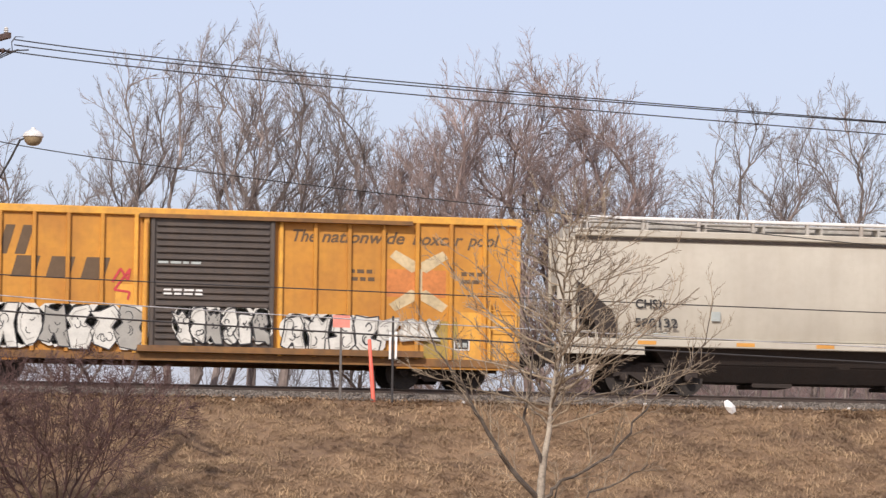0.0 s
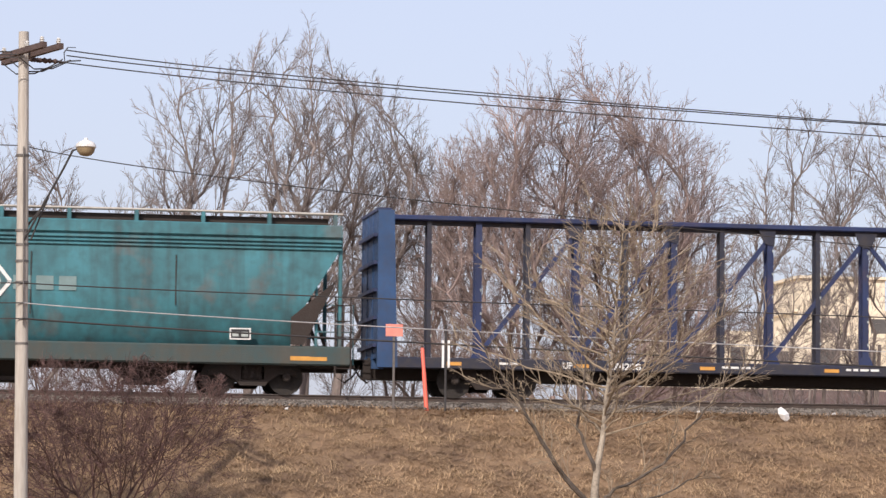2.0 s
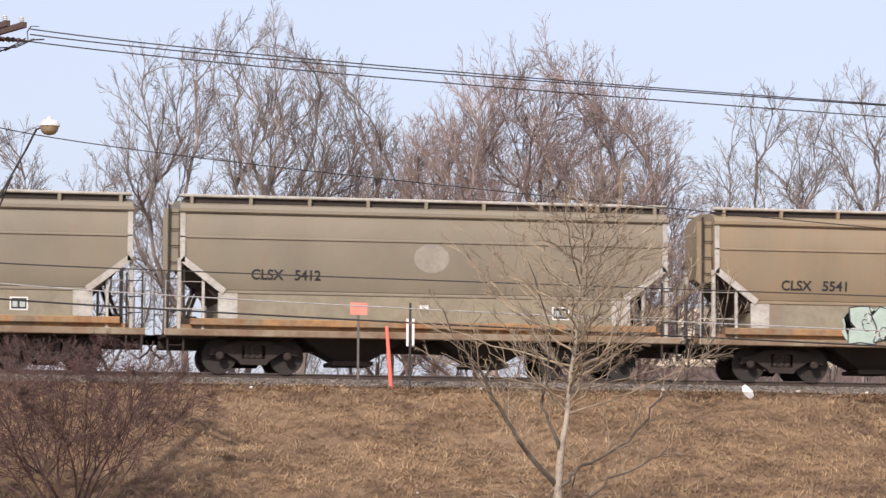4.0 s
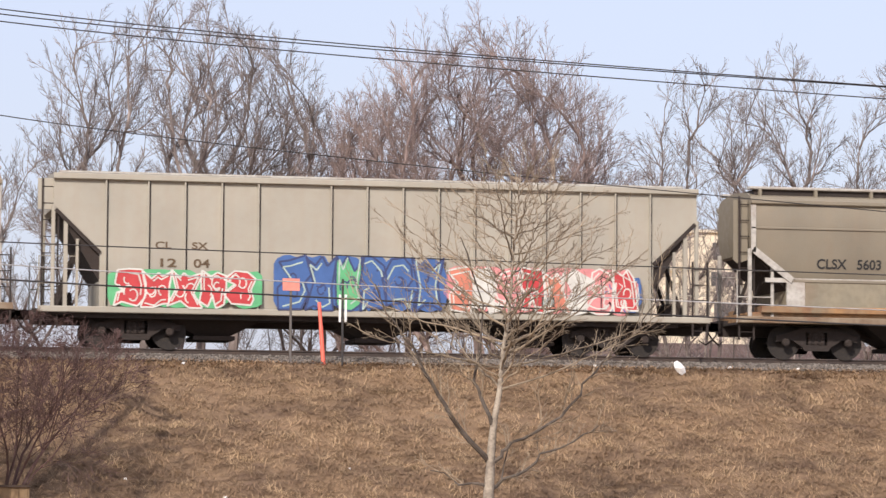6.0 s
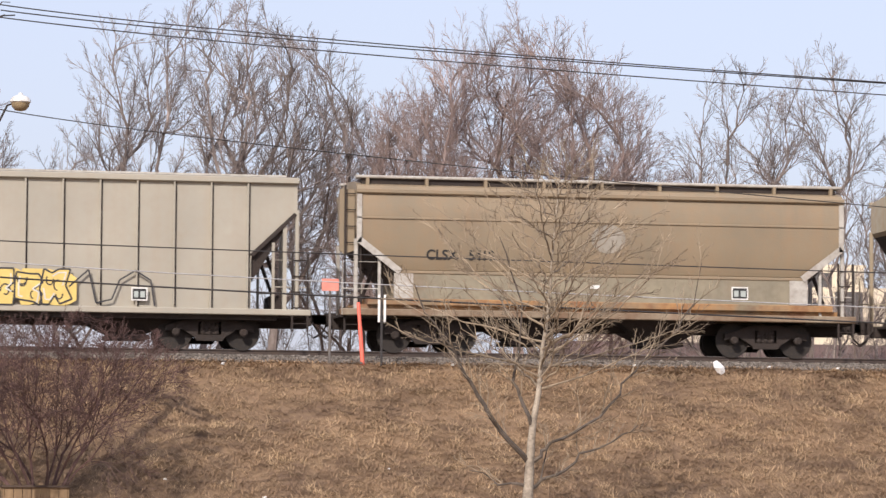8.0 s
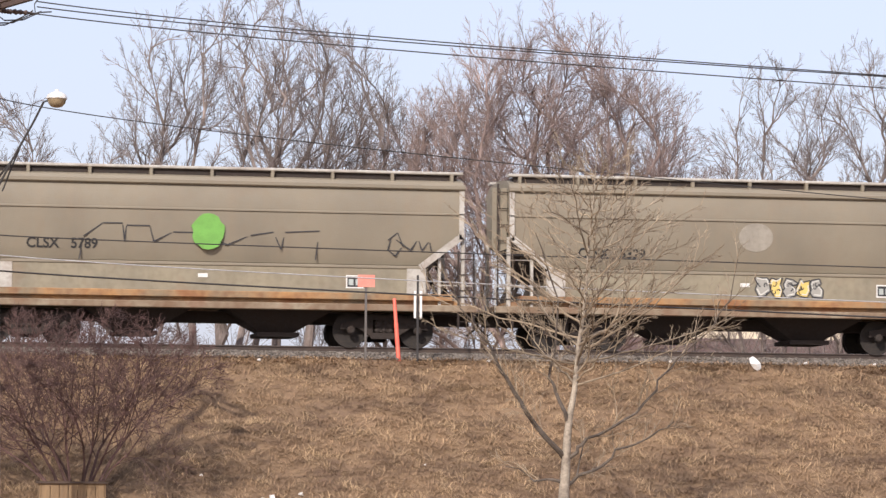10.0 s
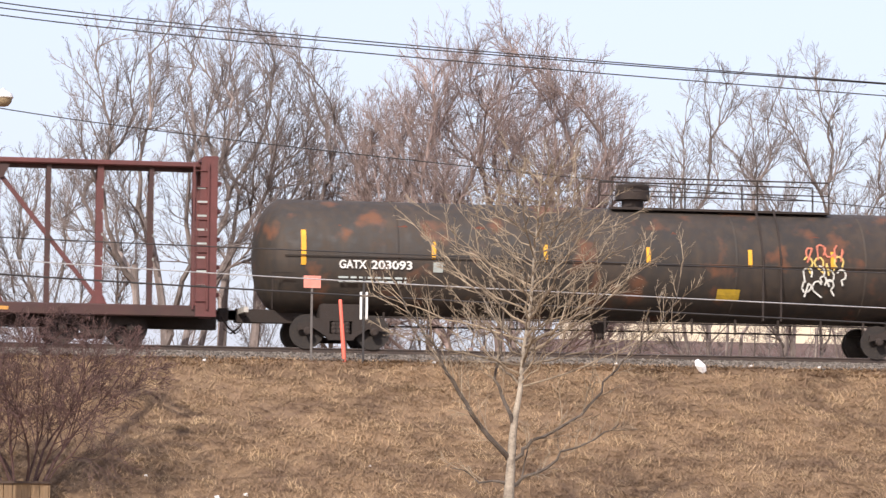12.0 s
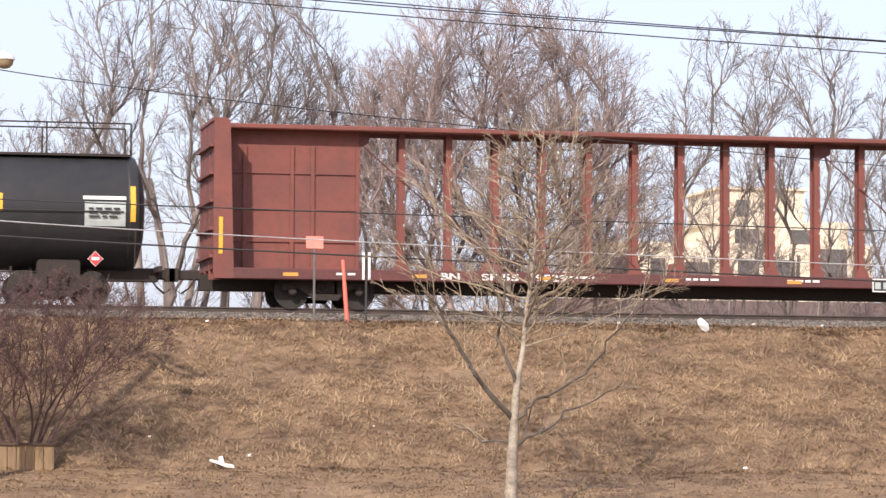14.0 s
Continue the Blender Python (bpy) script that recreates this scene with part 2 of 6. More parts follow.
def build_track():
    track = tagged(new("railway_track"), "single railway track with dark steel rails on grey ballast", "railway track", kind="structure")
    bed = Shape()
    prof = [(84.7, 5.02), (85.55, 5.25), (89.55, 5.25), (90.4, 5.02), (90.4, 4.4), (84.7, 4.4)]
    xs = [-300] + list(np.arange(-4, 40, 0.6)) + [420]
    n = len(prof)
    v = [(x, y + (0.05 * noise.noise((x, y, 4)) if -4 < x < 40 else 0), z + (0.03 * noise.noise((x * 2, y * 3, 2)) if z > 5 else 0)) for x in xs for y, z in prof]
    bed.add(v, [(i * n + j, i * n + (j + 1) % n, (i + 1) * n + (j + 1) % n, (i + 1) * n + j) for i in range(len(xs) - 1) for j in range(n)])
    part("ballast_bed", bed, BALLAST, track, "grey crushed-stone ballast")
    web = [(-0.07, 5.30), (0.07, 5.30), (0.07, 5.325), (0.012, 5.34), (0.012, 5.42), (0.035, 5.435), (0.035, 5.466), (-0.035, 5.466), (-0.035, 5.435), (-0.012, 5.42), (-0.012, 5.34), (-0.07, 5.325)]
    for y in (TRACK_Y - 0.75, TRACK_Y + 0.75):
        s = Shape()
        v = [(x, y + a, b) for x in (-300, 420) for a, b in web]
        k = len(web)
        s.add(v, [(j, (j + 1) % k, k + (j + 1) % k, k + j) for j in range(k)] + [tuple(range(k - 1, -1, -1)), tuple(range(k, 2 * k))])
        rail = part("rail", s, RAIL, track)
        part("running_surface", Shape().box(-300, 420, y - 0.028, y + 0.028, 5.466, RAIL_Z), RAIL_TOP, rail)
    far = Shape()
    tie_me = Shape().box(-0.11, 0.11, -1.3, 1.3, 5.12, 5.30, 0.012).mesh("tie", TIE)
    for i in range(-500, 760):
        x = i * 0.55
        if -6 < x < 42:
            ob = new("tie", tie_me)
            ob.parent, ob.location = track, (x, TRACK_Y + 0.02 * noise.noise((x, 0, 0)), 0)
        else:
            far.box(x - 0.11, x + 0.11, TRACK_Y - 1.3, TRACK_Y + 1.3, 5.12, 5.30)
    tagged(part("tie_row", far, TIE, track), kind="stuff")
    rng = random.Random(8)
    st = Shape()
    for _ in range(15000):
        x, y = rng.uniform(-1, 37), rng.uniform(84.2, 86.6)
        r = rng.uniform(0.018, 0.045)
        z = float(np.interp(y, [84.2, 84.7, 85.55, 86.6], [5.06, 5.05, 5.26, 5.26]))
        if y < 84.8 and rng.random() < 0.6:
            continue
        q = [Vector((rng.gauss(0, 1), rng.gauss(0, 1), rng.gauss(0, 1))).normalized() * r * rng.uniform(0.7, 1.2) for _ in range(4)]
        a = [Vector((1, 0.2, 0)), Vector((-1, 0.1, 0.2)), Vector((0, 1, 0)), Vector((0.1, -1, 0.1)), Vector((0, 0, 1)), Vector((0, 0, -1))]
        st.add([Vector((x, y, z)) + (c * r + q[k % 4] * 0.5) for k, c in enumerate(a)], [(0, 2, 4), (2, 1, 4), (1, 3, 4), (3, 0, 4), (2, 0, 5), (1, 2, 5), (3, 1, 5), (0, 3, 5)])
    tagged(part("loose_stone", st, STONE, track), "loose grey ballast stones", kind="stuff")


# ---- bare trees ----
def branch(s, p, d, length, r, level, rng, kids, ratio, spread, up, sides=(6, 4, 3, 3, 3), wander=0.13, tip=0.25, first=0.3, collect=None, hull=None, thin=0.008):
    """A limb that bends as it grows, with its side branches; kids, ratio and spread are given per level."""
    segs = (8, 5, 3, 1, 1)[level]
    pts, dirs = [p.copy()], []
    d = d.normalized()
    for _ in range(segs):
        d = (d + Vector((rng.gauss(0, wander), rng.gauss(0, wander), rng.gauss(0, wander * 0.7) + up[level]))).normalized()
        q = pts[-1] + d * (length / segs)
        if hull and dirs and ((q.x - hull[0]) / hull[2]) ** 2 + (q.y / hull[3]) ** 2 + (max(q.z - hull[1], 0) / hull[4]) ** 2 > rng.uniform(0.85, 1.12):
            break
        pts.append(q)
        dirs.append(d)
    segs = len(dirs)
    radii = [r * (1 - (1 - tip) * k / segs) for k in range(segs + 1)]
    (collect if collect is not None and level == 0 else s).tube(pts, radii, sides[level], cap=False)
    if level >= len(kids):
        return
    n = kids[level]
    for i in range(n):
        f = first + (1.0 - first) * (i + rng.random() * 0.8) / n
        k = min(int(f * segs), segs - 1)
        q = pts[k].lerp(pts[k + 1], f * segs - k)
        side = dirs[k].cross(Vector((rng.gauss(0, 1), rng.gauss(0, 1), rng.gauss(0, 1)))).normalized()
        a = spread[level] * rng.uniform(0.6, 1.3)
        nd = dirs[k] * math.cos(a) + side * math.sin(a)
        branch(s, q, nd, length * ratio[level] * rng.uniform(0.6, 1.15) * (1.15 - 0.45 * f), max(radii[k] * (0.5 if level < 1 else 0.4), thin), level + 1, rng, kids, ratio, spread, up, sides, wander, tip, 0.2, None, hull, thin)


def crown_tree(x, y, z, stems, fan, fork, hull, limbs, seed, bark, label, thick=0.16, twigs=(7, 4), side=(0.6, 1.4), per_node=2, spread=0.58, low=-0.55, lean=0.0):
    """Stems that part at the foot, limbs that reach out to every side of a rounded crown, side branches and twigs; hull is (x, z, half-widths along x, y and z) about the foot."""
    rng = random.Random(seed)
    tree = tagged(new("tree"), label, "tree", "bare trees behind the track")
    tree.location = (x, y, z)
    foot, limb, crown = Shape(), Shape(), Shape()
    pos, way, cost, parent = [], [], [], []
    for i in range(stems):
        u = -1 + 2 * (i + 0.5) / stems if stems > 1 else 0.0
        d = Vector((math.tan(fan * u) + rng.gauss(0, 0.03) + lean, rng.gauss(0, 0.08), 1)).normalized()
        p, c, own = Vector((u * 0.5, rng.uniform(-0.3, 0.3), -0.1)), 0.0, []
        top = fork * rng.uniform(0.8, 1.15)
        while c < top:
            own.append(p.copy())
            parent.append(len(pos) - 1 if c > 0 else -1)
            pos.append(p.copy())
            way.append(d.copy())
            cost.append(c)
            p = p + d * 0.5
            c += 0.5
            d = (d + Vector((rng.gauss(0, 0.03), rng.gauss(0, 0.03), 0.01))).normalized()
        r = thick * rng.uniform(0.75, 1.1)
        foot.tube(own, [r * (1 - 0.35 * k / len(own)) for k in range(len(own))], 8, cap=False)
    rooted = len(pos)
    targets = []
    for i in range(limbs):
        w = 1 - (1 - low) * (i + 0.5) / limbs
        a, r = i * 2.39996 + rng.uniform(-0.3, 0.3), rng.choice((1.0, 0.97, 0.93, 0.8, 0.62)) * rng.uniform(0.93, 1.04)
        q = math.sqrt(1 - w * w)
        targets.append(Vector((hull[0] + r * hull[2] * q * math.cos(a), r * hull[3] * q * math.sin(a), hull[1] + r * hull[4] * w)))
    hub = Vector((hull[0] * 0.5, 0, fork * 0.8))
    targets.sort(key=lambda t: (t - hub).length * rng.uniform(0.75, 1.25))
    chains = []
    for t in targets:
        best, k = 1e9, 0
        for j in range(len(pos)):
            d = t - pos[j]
            l = d.length + 1e-6
            e = l * (1 + 1.1 * (1 - d.dot(way[j]) / l)) + 0.5 * cost[j] + (2.0 if cost[j] < fork * 0.45 else 0.0)
            if e < best:
                best, k = e, j
        p = pos[k]
        l = (t - p).length
        ctrl = p + way[k] * l * 0.35 + Vector((0, 0, -0.03 * l))
        m = max(3, round(l / 0.5))
        chain, last = [k], p
        for i in range(1, m + 1):
            f = i / m
            q = p * (1 - f) ** 2 + ctrl * 2 * f * (1 - f) + t * f * f + Vector((rng.gauss(0, 0.05), rng.gauss(0, 0.05), rng.gauss(0, 0.035)))
            parent.append(chain[-1])
            chain.append(len(pos))
            cost.append(cost[chain[-2]] + (q - last).length)
            way.append((q - last).normalized())
            pos.append(q)
            last = q
        chains.append(chain)
    load = [0.0] * len(pos)
    for c in chains:
        load[c[-1]] += 1
    for k in range(len(pos) - 1, -1, -1):
        if parent[k] >= 0:
            load[parent[k]] += load[k]
    for c in chains:
        n = len(c)
        r = [min((0.011 + 0.022 * (1 - i / (n - 1))) * max(load[k], 1) ** 0.5, thick * 0.68) for i, k in enumerate(c)]
        r[0] = r[1]
        limb.tube([pos[k] for k in c], r, 6, cap=False)
    kids, ratio = (0, 0, twigs[0], twigs[1]), (0, 0, 0.42, 0.5)
    for k in range(rooted, len(pos)):
        if load[k] > 9:
            continue
        for _ in range(per_node):
            turn = way[k].cross(Vector((rng.gauss(0, 1), rng.gauss(0, 1), rng.gauss(0, 1)))).normalized()
            a = spread * rng.uniform(0.5, 1.35)
            branch(crown, pos[k], way[k] * math.cos(a) + turn * math.sin(a) + Vector((0, 0, 0.12)), rng.uniform(*side), 0.0135, 2, rng, kids, ratio, (0, 0, spread, spread), (0, 0, 0.06, 0.06, 0.04), wander=0.055, tip=0.4, thin=0.0064)
    part("trunk", foot, bark, tree, smooth=True)
    part("limb", limb, bark, tree)
    part("crown", crown, bark, tree)
    return tree


def build_background_trees():
    # broad grey-brown tree with several trunks
    crown_tree(12.7, 106.5, 2.6, 4, 0.13, 7.0, (0.5, 9.2, 4.5, 3.2, 5.4), 120, 11, BARK, "tall bare grey-brown tree with several spreading trunks", 0.17)
    crown_tree(15.2, 109.0, 2.6, 2, 0.07, 8.5, (0.7, 9.6, 3.1, 2.6, 5.0), 62, 12, BARK, "tall bare grey-brown tree with a dark forked trunk", 0.20, lean=0.02)
    crown_tree(9.7, 110.5, 2.6, 4, 0.14, 4.0, (0.0, 6.2, 2.7, 2.2, 4.2), 48, 13, BARK, "bare grey-brown tree with thin upright limbs", 0.10)
    crown_tree(18.7, 111.5, 2.6, 4, 0.14, 4.5, (0.0, 7.2, 2.5, 2.0, 5.0), 56, 14, BARK, "bare grey-brown tree with thin upright limbs", 0.09)
    # dense russet clump
    crown_tree(23.2, 106.0, 2.6, 7, 0.34, 4.8, (-0.1, 7.4, 5.2, 3.4, 6.6), 250, 21, BARK_RED, "dense bare russet tree with a broad fan of stems", 0.13, (6, 4), (0.7, 1.6), 3, 0.6)
    crown_tree(20.6, 109.5, 2.6, 5, 0.28, 4.0, (0.0, 6.8, 3.2, 2.4, 5.2), 80, 22, BARK_RED, "bare russet many-stemmed tree", 0.09, side=(0.7, 1.6), spread=0.6)
    crown_tree(26.3, 109.5, 2.6, 5, 0.28, 4.0, (0.0, 6.8, 3.1, 2.4, 5.2), 80, 23, BARK_RED, "bare russet many-stemmed tree", 0.09, side=(0.7, 1.6), spread=0.6)
    # slender trees with gaps of sky
    for tx, ty, half, tall, n, seed in ((31.2, 108.0, 2.3, 13.6, 6, 31), (34.6, 109.0, 2.3, 14.4, 5, 32), (38.4, 108.0, 2.2, 13.6, 5, 33), (5.6, 108.5, 2.0, 12.0, 4, 41), (1.8, 109.0, 2.0, 12.2, 4, 42)):
        crown_tree(tx, ty, 2.6, n, 0.16, tall * 0.42, (0.0, tall * 0.53, half, 2.0, tall * 0.43), 64, seed, BARK, "slender bare tree with upright stems", 0.085, (7, 4), (0.6, 1.5), spread=0.6, low=-0.7)
    # thicket of young stems in between
    rng = random.Random(50)
    s = Shape()
    for i in range(80):
        x, y = rng.uniform(0, 42), rng.uniform(111, 126)
        h = rng.uniform(4.0, 8.0)
        branch(s, Vector((x, y, 2.5)), Vector((rng.gauss(0, 0.16), rng.gauss(0, 0.1), 1)), h, rng.uniform(0.03, 0.075), 1, rng, (0, 10, 6, 4), (0, 0.35, 0.45, 0.5), (0, 0.5, 0.6, 0.6), (0, 0.02, 0.06, 0.04, 0.03), thin=0.007)
    tagged(part("thicket", s, BARK), "thicket of thin bare stems beyond the railway", "thicket", kind="stuff")


def build_young_tree():
    """Pale-barked young tree on the lawn before the bank."""
    tree = tagged(new("young_tree"), "leafless young tree with pale bark on the lawn", "tree")
    bx, by = 15.41, 69.0
    bz = ground_z(bx, by)
    tree.location = (bx, by, bz)
    V = lambda x, z, y=0.0: Vector((x - bx, y, z - bz))
    trunk, limb, crown = Shape(), Shape(), Shape()
    main = [V(15.40, bz - 0.1)] + [V(15.41, 0.99), V(15.43, 1.70), V(15.47, 2.29), V(15.50, 2.88), V(15.56, 3.36), V(15.65, 3.83), V(15.69, 4.31), V(15.73, 4.78), V(15.83, 5.38), V(15.89, 5.98), V(15.93, 6.69), V(16.01, 7.53), V(16.08, 8.37), V(16.14, 9.21)]
    rad = list(np.interp([p.z for p in main], [0, 1.2, 2.3, 3.4, 4.6, 5.8, 8.8], [0.15, 0.12, 0.09, 0.062, 0.044, 0.028, 0.006]))
    trunk.tube(main, rad, 10)
    trunk.tube([V(15.40, bz - 0.12), V(15.40, bz + 0.12)], [0.2, 0.145], 10)
    kids, ratio, spread, up = (0, 0, 4, 3), (0, 0, 0.42, 0.5), (0, 0, 0.55, 0.6), (0, 0, 0.05, 0.05, 0.03)

    def guided(pts, r0, r1, n, seed, reach=(0.5, 1.1), into=limb):
        """A limb along given bends, with shoots that turn up."""
        g = random.Random(seed)
        fine = [pts[0]]
        for p, q in zip(pts, pts[1:]):
            fine += [p.lerp(q, 0.5) + Vector((g.gauss(0, 0.04), g.gauss(0, 0.04), g.gauss(0, 0.035))), q]
        k = len(fine)
        into.tube(fine, [r0 + (r1 - r0) * (i / (k - 1)) ** 0.8 for i in range(k)], 6, cap=False)
        for i in range(n):
            f = 0.14 + 0.86 * (i + g.random()) / n
            j = min(int(f * (k - 1)), k - 2)
            q = fine[j].lerp(fine[j + 1], f * (k - 1) - j)
            d = (fine[j + 1] - fine[j]).normalized()
            side = d.cross(Vector((g.gauss(0, 1), g.gauss(0, 1), g.gauss(0, 1)))).normalized()
            branch(crown, q, d * 0.8 + side * 0.65 + Vector((0, 0, 0.3)), g.uniform(*reach), 0.0115, 2, g, kids, ratio, spread, up, wander=0.12, thin=0.0062)

    guided([V(15.47, 2.29), V(15.28, 2.58, -0.07), V(14.80, 3.06, -0.15), V(14.44, 3.59, -0.22), V(14.13, 4.06, -0.30), V(13.89, 4.41, -0.38), V(13.53, 4.94, -0.45), V(13.11, 5.47, -0.53), V(12.87, 6.06, -0.60)], 0.070, 0.012, 26, 1)
    guided([V(15.50, 2.38, -0.00), V(15.71, 2.64, -0.05), V(15.89, 2.82, -0.10), V(16.44, 3.06, -0.15), V(16.93, 3.36, -0.20), V(17.36, 3.84, -0.25), V(17.67, 4.32, -0.30), V(17.92, 4.63, -0.35), V(18.54, 5.17, -0.40), V(18.91, 5.78, -0.45), V(19.06, 6.63, -0.50)], 0.052, 0.010, 26, 2)
    guided([V(15.50, 1.84, -0.00), V(15.73, 2.05, -0.05), V(16.20, 2.23, -0.10), V(16.50, 2.59, -0.15), V(16.93, 2.71, -0.20), V(17.42, 3.01, -0.25), V(17.73, 3.19, -0.30)], 0.050, 0.012, 15, 3, (0.3, 0.7))
    guided([V(15.71, 2.05, 0.00), V(15.78, 2.38, 0.05), V(15.89, 2.79, 0.10)], 0.024, 0.010, 2, 4, (0.3, 0.6))
    guided([V(15.43, 1.89, 0.00), V(15.10, 1.96, 0.13), V(14.74, 2.03, 0.27), V(14.25, 2.23, 0.40)], 0.045, 0.009, 4, 5, (0.3, 0.8))
    guided([V(15.50, 3.18, 0.00), V(15.34, 3.59, 0.04), V(15.22, 3.95, 0.09), V(15.16, 4.30, 0.13), V(15.28, 5.02, 0.17), V(15.34, 5.73, 0.21), V(15.10, 6.44, 0.26), V(14.86, 7.15, 0.30)], 0.050, 0.010, 12, 6)
    # crown: whips that leave the stem low, sweep out and turn up
    rng = random.Random(77)
    for i in range(62):
        h = 3.9 + 4.4 * ((i + rng.random()) / 62) ** 1.15
        k = next(j for j in range(len(main) - 1) if main[j + 1].z + bz >= h)
        p = main[k].lerp(main[k + 1], (h - bz - main[k].z) / (main[k + 1].z - main[k].z))
        a = i * 2.4 + rng.uniform(-0.5, 0.5)
        rise = rng.uniform(0.12, 0.7)
        d = Vector((math.cos(a), math.sin(a), rise)).normalized()
        length = float(np.interp(h, [3.9, 4.6, 6.0, 8.3], [3.6, 4.1, 3.0, 1.1])) * rng.uniform(0.55, 1.1)
        pts = [p]
        for _ in range(5):
            d = (d + Vector((rng.gauss(0, 0.06), rng.gauss(0, 0.06), rng.uniform(0.0, 0.10)))).normalized()
            pts.append(pts[-1] + d * length / 5)
        guided(pts, float(np.interp(length, [0.5, 4.0], [0.012, 0.030])), 0.006, max(4, int(length * 3.4)), 100 + i, (0.3, 0.85), crown)
    part("trunk", trunk, BARK_PALE, tree, smooth=True)
    part("limb", limb, BARK_TAN, tree)
    part("crown", crown, TWIG_PALE, tree)


def shrub(x, y, width, height, stems, seed, label, fan=0.58, kids=(9, 8, 5, 4)):
    """Many stems close together at the foot that spread into a haze of fine twigs."""
    rng = random.Random(seed)
    ob = tagged(new("shrub"), label, "shrub")
    ob.location = (x, y, ground_z(x, y))
    core, tw = Shape(), Shape()
    hull = (0.0, height * 0.62, width, width * 0.7, height * 0.42)
    for i in range(stems):
        u = -1 + 2 * (i + rng.random()) / stems
        p = Vector((u * 0.30, rng.uniform(-0.22, 0.22), -0.05))
        d = Vector((math.sin(fan * u), rng.gauss(0, 0.3), math.cos(fan * u)))
        branch(tw, p, d, height * rng.uniform(0.8, 1.15), rng.uniform(0.026, 0.042), 0, rng, kids, (0.56, 0.5, 0.45, 0.5), (0.85, 0.7, 0.65, 0.65), (0.0, 0.03, 0.03, 0.02, 0.0), wander=0.15, tip=0.2, first=0.3, collect=core, hull=hull, thin=0.0052)
    part("trunk", core, SHRUB_BARK, ob)
    part("crown", tw, SHRUB_BARK, ob)


# ---- poles, cables, markers ----
NEARER = 71.5 / 73  # the pole line stands this much nearer than first laid down


def wire(name, pts, r, material, label):
    """Hangs through three points: both ends and the middle."""
    a, m, b = [Vector((p[0] * NEARER, p[1] * NEARER, 1.6 + (p[2] - 1.6) * NEARER)) for p in pts]
    c = 2 * m - (a + b) / 2
    line = [a * (1 - t) ** 2 + c * 2 * t * (1 - t) + b * t * t for t in [i / 24 for i in range(25)]]
    tagged(part(name, Shape().tube(line, r, 5), material), label, "cable")


def build_pole():
    pole = tagged(new("utility_pole"), "weathered pale wooden utility pole with crossarms and insulators", "utility pole")
    bx, by = 3.70, 71.5
    z0 = ground_z(bx, by)
    pole.location = (bx, by, z0)
    s = Shape()
    top = 12.41 - z0
    pts = [(-0.16 * k / 10, 0, top * k / 10) for k in range(11)]
    s.tube([(0.0, 0, -0.3)] + pts, [0.157] + [0.155 - 0.0045 * k for k in range(11)], 14)
    part("shaft", s, POLE_WOOD, pole, smooth=True)
    for k in (7.1, 7.4, 6.3, 6.75, 5.0, 9.0):
        part("strap", Shape().tube([(-0.016 * k / 1.1, 0, k), (-0.016 * k / 1.1, 0, k + 0.05)], 0.144, 14), GALV, pole, smooth=True)
    u = Vector((0.36, -0.933, 0)).normalized()
    w = Vector((-u.y, u.x, 0))
    for side in (-1, 1):
        o = Vector((-0.155, 0, top - 0.47)) + w * side * 0.19
        a = Shape()
        ends = [o - u * 1.5, o + u * 1.5]
        v = [e + w * p * 0.05 + Vector((0, 0, q * 0.06)) for e in ends for p, q in ((-1, -1), (1, -1), (1, 1), (-1, 1))]
        a.add(v, [(0, 1, 2, 3), (7, 6, 5, 4), (0, 4, 5, 1), (1, 5, 6, 2), (2, 6, 7, 3), (3, 7, 4, 0)])
        part("crossarm", a, CROSSARM, pole, "dark timber crossarm")
    prof = [(0, 0.025), (0.02, 0.055), (0.045, 0.035), (0.06, 0.058), (0.085, 0.035), (0.10, 0.048), (0.13, 0.024)]
    for k in (-1.35, -0.6, 0.6, 1.35):
        for side in (-1, 1):
            ins = Shape().lathe(prof, Vector((-0.155, 0, top - 0.41)) + u * k + w * side * 0.19, (0, 0, 1), 10)
            part("insulator", ins, PORCELAIN, pole, "white porcelain insulator", smooth=True)
    for k, dz in ((-1.05, 0.02), (-0.35, -0.05), (0.5, -0.12)):
        o = Vector((-0.155, 0, top - 0.5)) + u * k * 0.6
        st = Shape().lathe([(0, 0.02), (0.08, 0.06), (0.12, 0.03), (0.2, 0.06), (0.24, 0.03), (0.32, 0.06), (0.36, 0.03), (0.55, 0.02)], o + Vector((0.25, 0.05, dz)), (1, 0.12, -0.06), 8)
        part("strain_insulator", st, CROSSARM, pole, smooth=True)
        loop = [o + Vector((-0.2, 0, -0.1)), o + Vector((0.1, 0, -0.33)), o + Vector((0.5, 0.05, -0.30)), o + Vector((0.85, 0.1, -0.12)), o + Vector((1.1, 0.1, 0.02 + dz))]
        part("jumper_wire", Shape().tube(loop, 0.016, 5), CABLE, pole)
    hook = [Vector((0.72, 0, top - 0.62)), Vector((0.70, 0, top - 0.42)), Vector((0.78, 0, top - 0.30)), Vector((0.95, 0, top - 0.30))]
    part("clamp_hook", Shape().tube(hook, 0.014, 5), CABLE, pole)
    part("conduit", Shape().tube([(-0.05, -0.17, 5.4), (-0.12, -0.155, 9.2)], 0.018, 6), GALV, pole)


